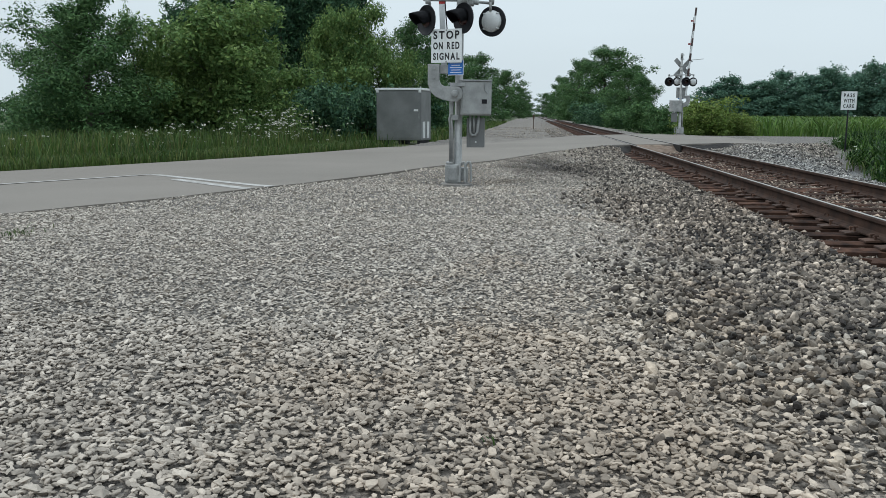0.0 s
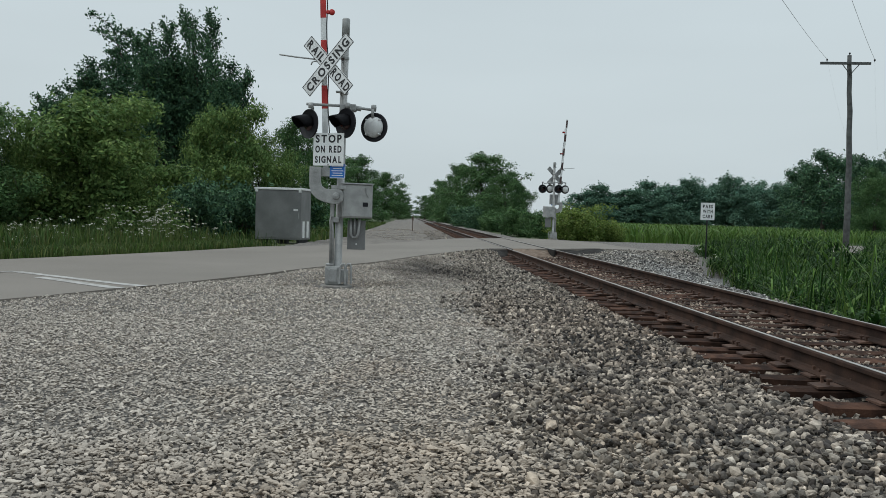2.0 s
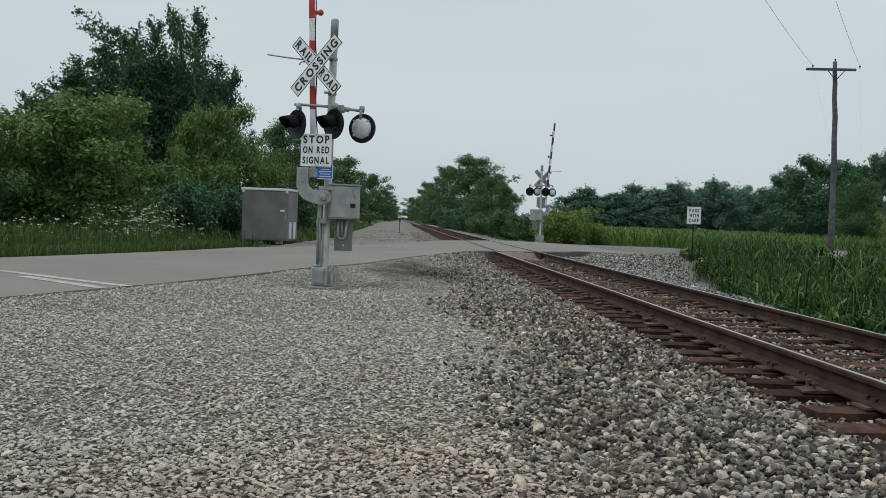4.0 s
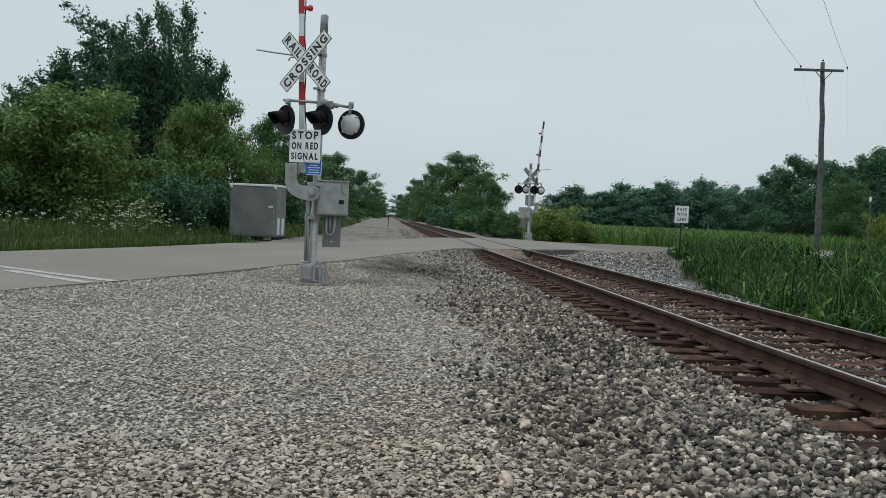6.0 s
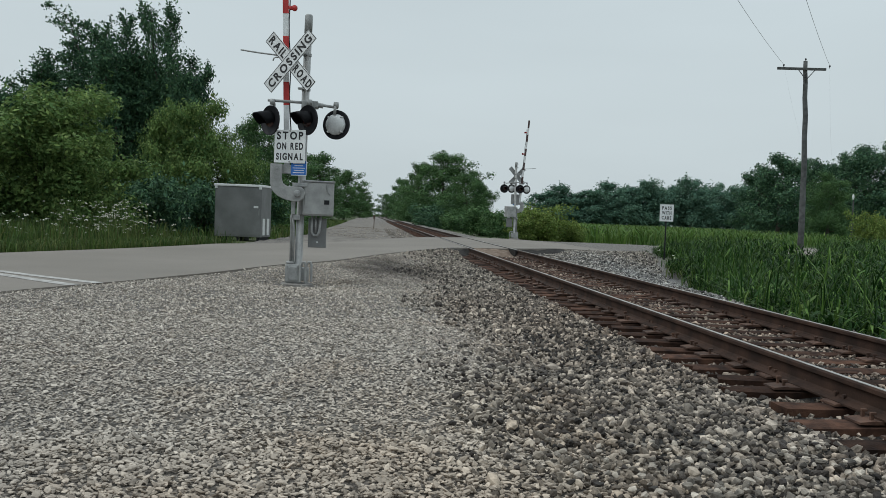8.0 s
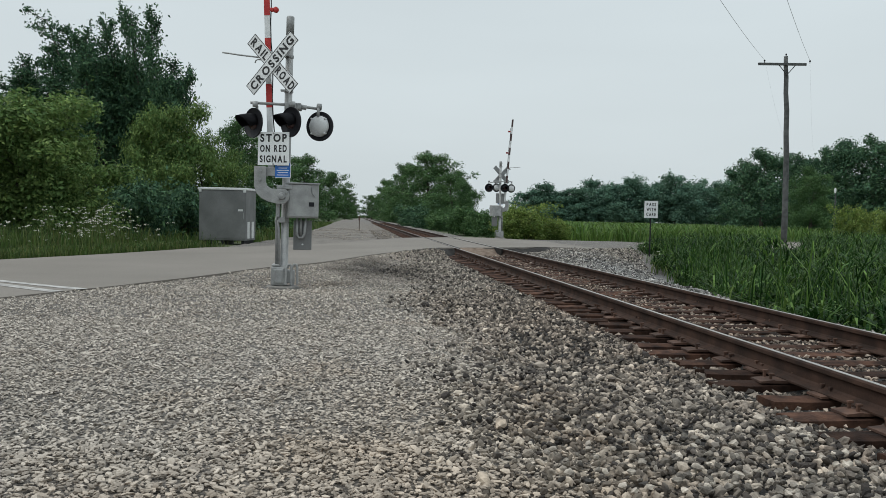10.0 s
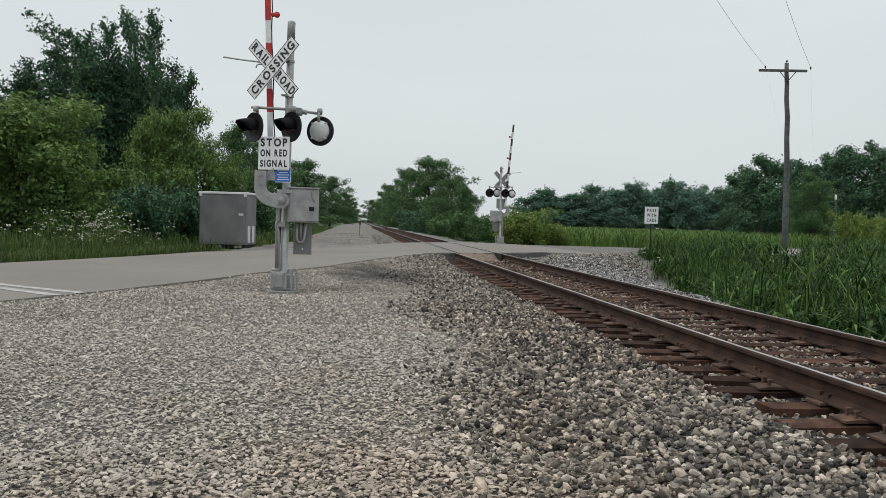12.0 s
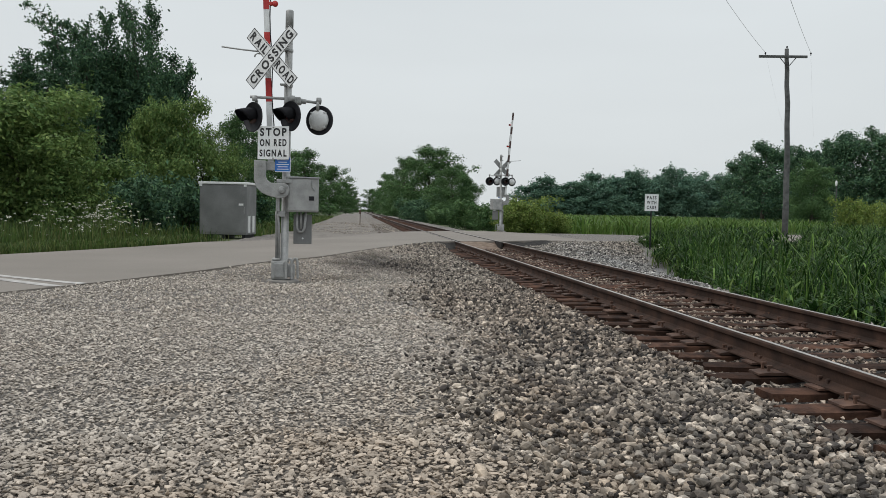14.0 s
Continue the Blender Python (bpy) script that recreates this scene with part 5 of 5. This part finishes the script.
for kind, x, y, h, half in TREES:
    plant("mid" if y > 100 else kind, x, y, h * (0.96 if y > 60 else 1.0), half * (0.93 if y > 60 else 1.0), "trees along the railway")
for kind, x, y, h, half in BUSHES:
    plant("lightbush" if kind == "light" else "shadebush" if kind == "dark" else "bush", x, y, h, half * 1.05, "shrubs below the trees")
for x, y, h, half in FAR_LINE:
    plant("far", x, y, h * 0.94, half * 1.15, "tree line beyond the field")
for kind, x, y, h, half in FAR_GROUP:
    plant("lightbush" if kind == "light2" and h < 4 else "middark" if kind == "far" else "leaf", x, y, h, half * 1.05, "trees beyond the field")


# ---- grass, weeds, flowers and corn ----
def blades(name, xy, height, width, lean, material, label, category, z0=-0.1, seed=1, tips=0.0, patchy=0.0):
    g = np.random.default_rng(seed)
    n = len(xy)
    h = height * g.uniform(0.55, 1.25, n)
    if patchy:
        h *= np.array([1 - patchy + 2 * patchy * (0.5 + 0.75 * noise.noise((x * 0.55, y * 0.4, 7.0))) for x, y in xy])
    a = g.uniform(0, 6.283, n)
    side = np.stack([np.cos(a), np.sin(a), np.zeros(n)], -1)
    fwd = np.stack([-np.sin(a), np.cos(a), np.zeros(n)], -1) * (lean * h * g.uniform(0.2, 1.6, n))[:, None]
    w = (width * g.uniform(0.6, 1.4, n))[:, None]
    p = np.concatenate([xy, np.full((n, 1), 0.0)], 1)
    p[:, 2] = z0(xy[:, 0], xy[:, 1]) if callable(z0) else z0
    up = np.array([0, 0, 1.0])
    mid = p + up * (h * 0.6)[:, None] + fwd * 0.22
    top = p + up * (h * 0.9)[:, None] + fwd * 0.62
    tip = p + up * (h * (1 - tips * g.uniform(0, 1, n)))[:, None] + fwd
    v = np.stack([p - side * w * 0.35, p + side * w * 0.35, mid + side * w * 0.5, mid - side * w * 0.5, top + side * w * 0.36, top - side * w * 0.36, tip - side * w * 0.05, tip + side * w * 0.05], 1).reshape(-1, 3)
    i = np.arange(n)[:, None] * 8
    f = np.concatenate([i + np.array([0, 1, 2, 3]), i + np.array([3, 2, 4, 5]), i + np.array([5, 4, 7, 6])])
    return tagged(raw(name, v, f, material), label, category, kind="stuff")


far_x = np.array([p.x for p in far_s]), np.array([p.y for p in far_s])


def verge_points(n, y0, y1, depth, g, power=1.0):
    y = g.uniform(y0, y1, n)
    x = np.interp(y, far_x[1][:50], far_x[0][:50]) - 0.12 - depth * g.uniform(0, 1, n) ** power
    return np.stack([x, y], -1)


g1 = np.random.default_rng(3)
blades("verge_grass", verge_points(12500, 6, 29.5, 1.6, g1), 0.30, 0.018, 0.35, M_GRASS, "short green verge grass along the road", "grass", -0.1, 1)
blades("tall_grass", verge_points(12500, 6, 30, 7.5, g1, 0.8) - np.array([0.9, 0]), 0.62, 0.022, 0.3, M_GRASS, "tall seeding grass below the trees", "grass", -0.1, 2)
g2 = np.random.default_rng(5)
lane = np.stack([g2.uniform(-8, -2.7, 9000), g2.uniform(31, 120, 9000)], -1)
lane = lane[(lane[:, 0] < np.interp(lane[:, 1], [31, 46], [-4.3, -2.95])) & ~((lane[:, 0] > -6.4) & (lane[:, 1] < 37))]
blades("lane_grass", lane, 0.35, 0.05, 0.35, M_GRASS, "mown grass beside the gravel lane", "grass", -0.1, 3)


def weed_ground(x, y):
    return -0.36 + 0.28 * np.clip((y - 20) / 14, 0, 1) - 0.05


pts = np.stack([g2.uniform(5.6, 46, 190000), g2.uniform(4, 54, 190000)], -1)
edge_w = 5.75 + np.maximum(0, pts[:, 1] - 12) * 0.25 + 0.35 * np.sin(pts[:, 1] * 1.7) * np.sin(pts[:, 1] * 0.6)
road_near_y = np.interp(pts[:, 0], [5, 9.6, 12.2, 28, 66], [29, 33.0, 34.6, 46, 74])
inside = ((np.abs(pts[:, 0] - 0.507 * pts[:, 1]) > 0.9) | (pts[:, 1] < 25)) & (pts[:, 0] > edge_w) & (pts[:, 1] < road_near_y - 0.5) & (pts[:, 0] < 0.62 * pts[:, 1] + 5)
near_edge = np.exp(-((pts[:, 0] - edge_w) / 3.5))
keep = g2.uniform(0, 1, int(inside.sum())) < 0.22 + near_edge[inside]
pts = pts[inside][keep]
into = np.clip((pts[:, 0] - edge_w[inside][keep]) / 2.2, 0, 1)
stand = pts[g2.uniform(0, 1, len(pts)) < 0.3]
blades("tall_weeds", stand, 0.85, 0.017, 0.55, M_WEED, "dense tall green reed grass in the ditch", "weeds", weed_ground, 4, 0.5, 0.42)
# leaves standing out from the stems at every height
reps = 3
lp = np.repeat(pts, reps, 0) + g2.normal(0, 0.12, (len(pts) * reps, 2))
li = np.repeat(into, reps)
swell = np.array([0.70 + 0.62 * noise.noise((x * 0.5, y * 0.35, 2.0)) for x, y in lp])
leaf_base = weed_ground(lp[:, 0], lp[:, 1]) + g2.uniform(0.02, 0.95, len(lp)) ** 0.8 * swell * (0.45 + 0.55 * li)
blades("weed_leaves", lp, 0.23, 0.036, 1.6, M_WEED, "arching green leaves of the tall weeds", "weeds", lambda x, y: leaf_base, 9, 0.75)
# pale leaves added to paint bright glints among the dark weeds
reed = g2.uniform(0, 1, len(pts)) < 0.04
glint_base = weed_ground(pts[reed, 0], pts[reed, 1]) + g2.uniform(0.25, 0.85, int(reed.sum())) * (0.5 + 0.5 * into[reed])
blades("reed_leaves", pts[reed], 0.26, 0.042, 1.7, M_CORN, "pale arching leaves added as bright glints among the weeds", "weeds", lambda x, y: glint_base, 14, 0.9)
low = pts[g2.uniform(0, 1, len(pts)) < 0.3]
blades("low_weeds", low - np.array([0.3, 0]), 0.35, 0.022, 0.7, M_GRASS, "low weeds along the ballast", "weeds", weed_ground, 5)

corn_pts = np.stack([g2.uniform(10, 100, 48000), 49 + 130 * g2.uniform(0, 1, 48000) ** 2], -1)
corn_pts = corn_pts[(corn_pts[:, 1] > np.interp(corn_pts[:, 0], [8, 14.4, 61, 134], [52, 51, 86, 141])) & (corn_pts[:, 0] < 0.47 * corn_pts[:, 1] + 8)]
blades("corn_field", corn_pts, 1.08, 0.075, 0.95, M_CORN, "wide field of green young corn", "corn field", -0.15, 6, 0.35, 0.12)


def flowers(cx, cy, rx, ry, n, tall, seed):
    """A patch of white umbels on thin stems."""
    g = np.random.default_rng(seed)
    patch = thing("wildflower_patch", pose(cx, cy, -0.1), "white umbel wildflowers on thin stems in the verge", "wildflowers", "wildflowers in the verge", "stuff")
    bm = bmesh.new()
    vs, k = [], 0
    for i in range(n):
        x, y, h = g.normal(0, rx * 1.0), g.normal(0, ry * 1.1), tall * g.uniform(0.4, 1.2)
        lx, ly = g.normal(0, 0.08), g.normal(0, 0.08)
        tube(bm, [(x, y, 0), (x + lx, y + ly, h)], 0.006, 3, False)
        rr = g.uniform(0.035, 0.065)
        for j in range(9):
            a, q = g.uniform(0, 6.283), rr * g.uniform(0, 1) ** 0.5
            c = np.array([x + lx + q * math.cos(a), y + ly + q * math.sin(a), h + g.normal(0, 0.008)])
            d = rr * 0.3
            t1 = g.normal(0, 1, 3) * np.array([1, 1, 0.5])
            t1 /= np.linalg.norm(t1)
            t2 = np.cross(t1, g.normal(0, 1, 3))
            t2 /= np.linalg.norm(t2)
            vs += [c - t1 * d, c + t2 * d, c + t1 * d, c - t2 * d]
    part("stems", bm, M_GRASS, patch)
    raw("umbels", vs, np.arange(len(vs)).reshape(-1, 4), M_PETAL, patch)


flowers(-9.7, 23.6, 0.55, 0.6, 46, 0.75, 1)
flowers(-7.9, 26.3, 0.55, 0.5, 95, 1.1, 2)
flowers(-7.2, 26.8, 0.4, 0.4, 55, 1.15, 3)
flowers(-8.9, 25.2, 0.5, 0.5, 22, 0.8, 4)
flowers(-12.4, 19.8, 0.5, 0.4, 40, 0.55, 5)
flowers(-10.6, 22.6, 0.4, 0.5, 22, 0.6, 6)
flowers(-6.4, 28.2, 0.4, 0.4, 16, 0.8, 7)
flowers(9.9, 27.0, 0.4, 0.6, 10, 0.45, 8)

g4 = np.random.default_rng(12)
tuft = np.stack([g4.normal(-4.6, 0.13, 70), g4.normal(7.4, 0.2, 70)], -1)
blades("grass_tuft", tuft, 0.07, 0.008, 0.8, M_GRASS, "sparse dry grass tuft in the gravel", "grass", 0.0, 7, 0.3)
sprout = np.stack([g4.normal(-0.09, 0.02, 7), g4.normal(2.85, 0.02, 7)], -1)
blades("weed_sprout", sprout, 0.032, 0.008, 0.7, M_WEED, "tiny green sprout between the stones", "weeds", 0.0, 8, 0.3)
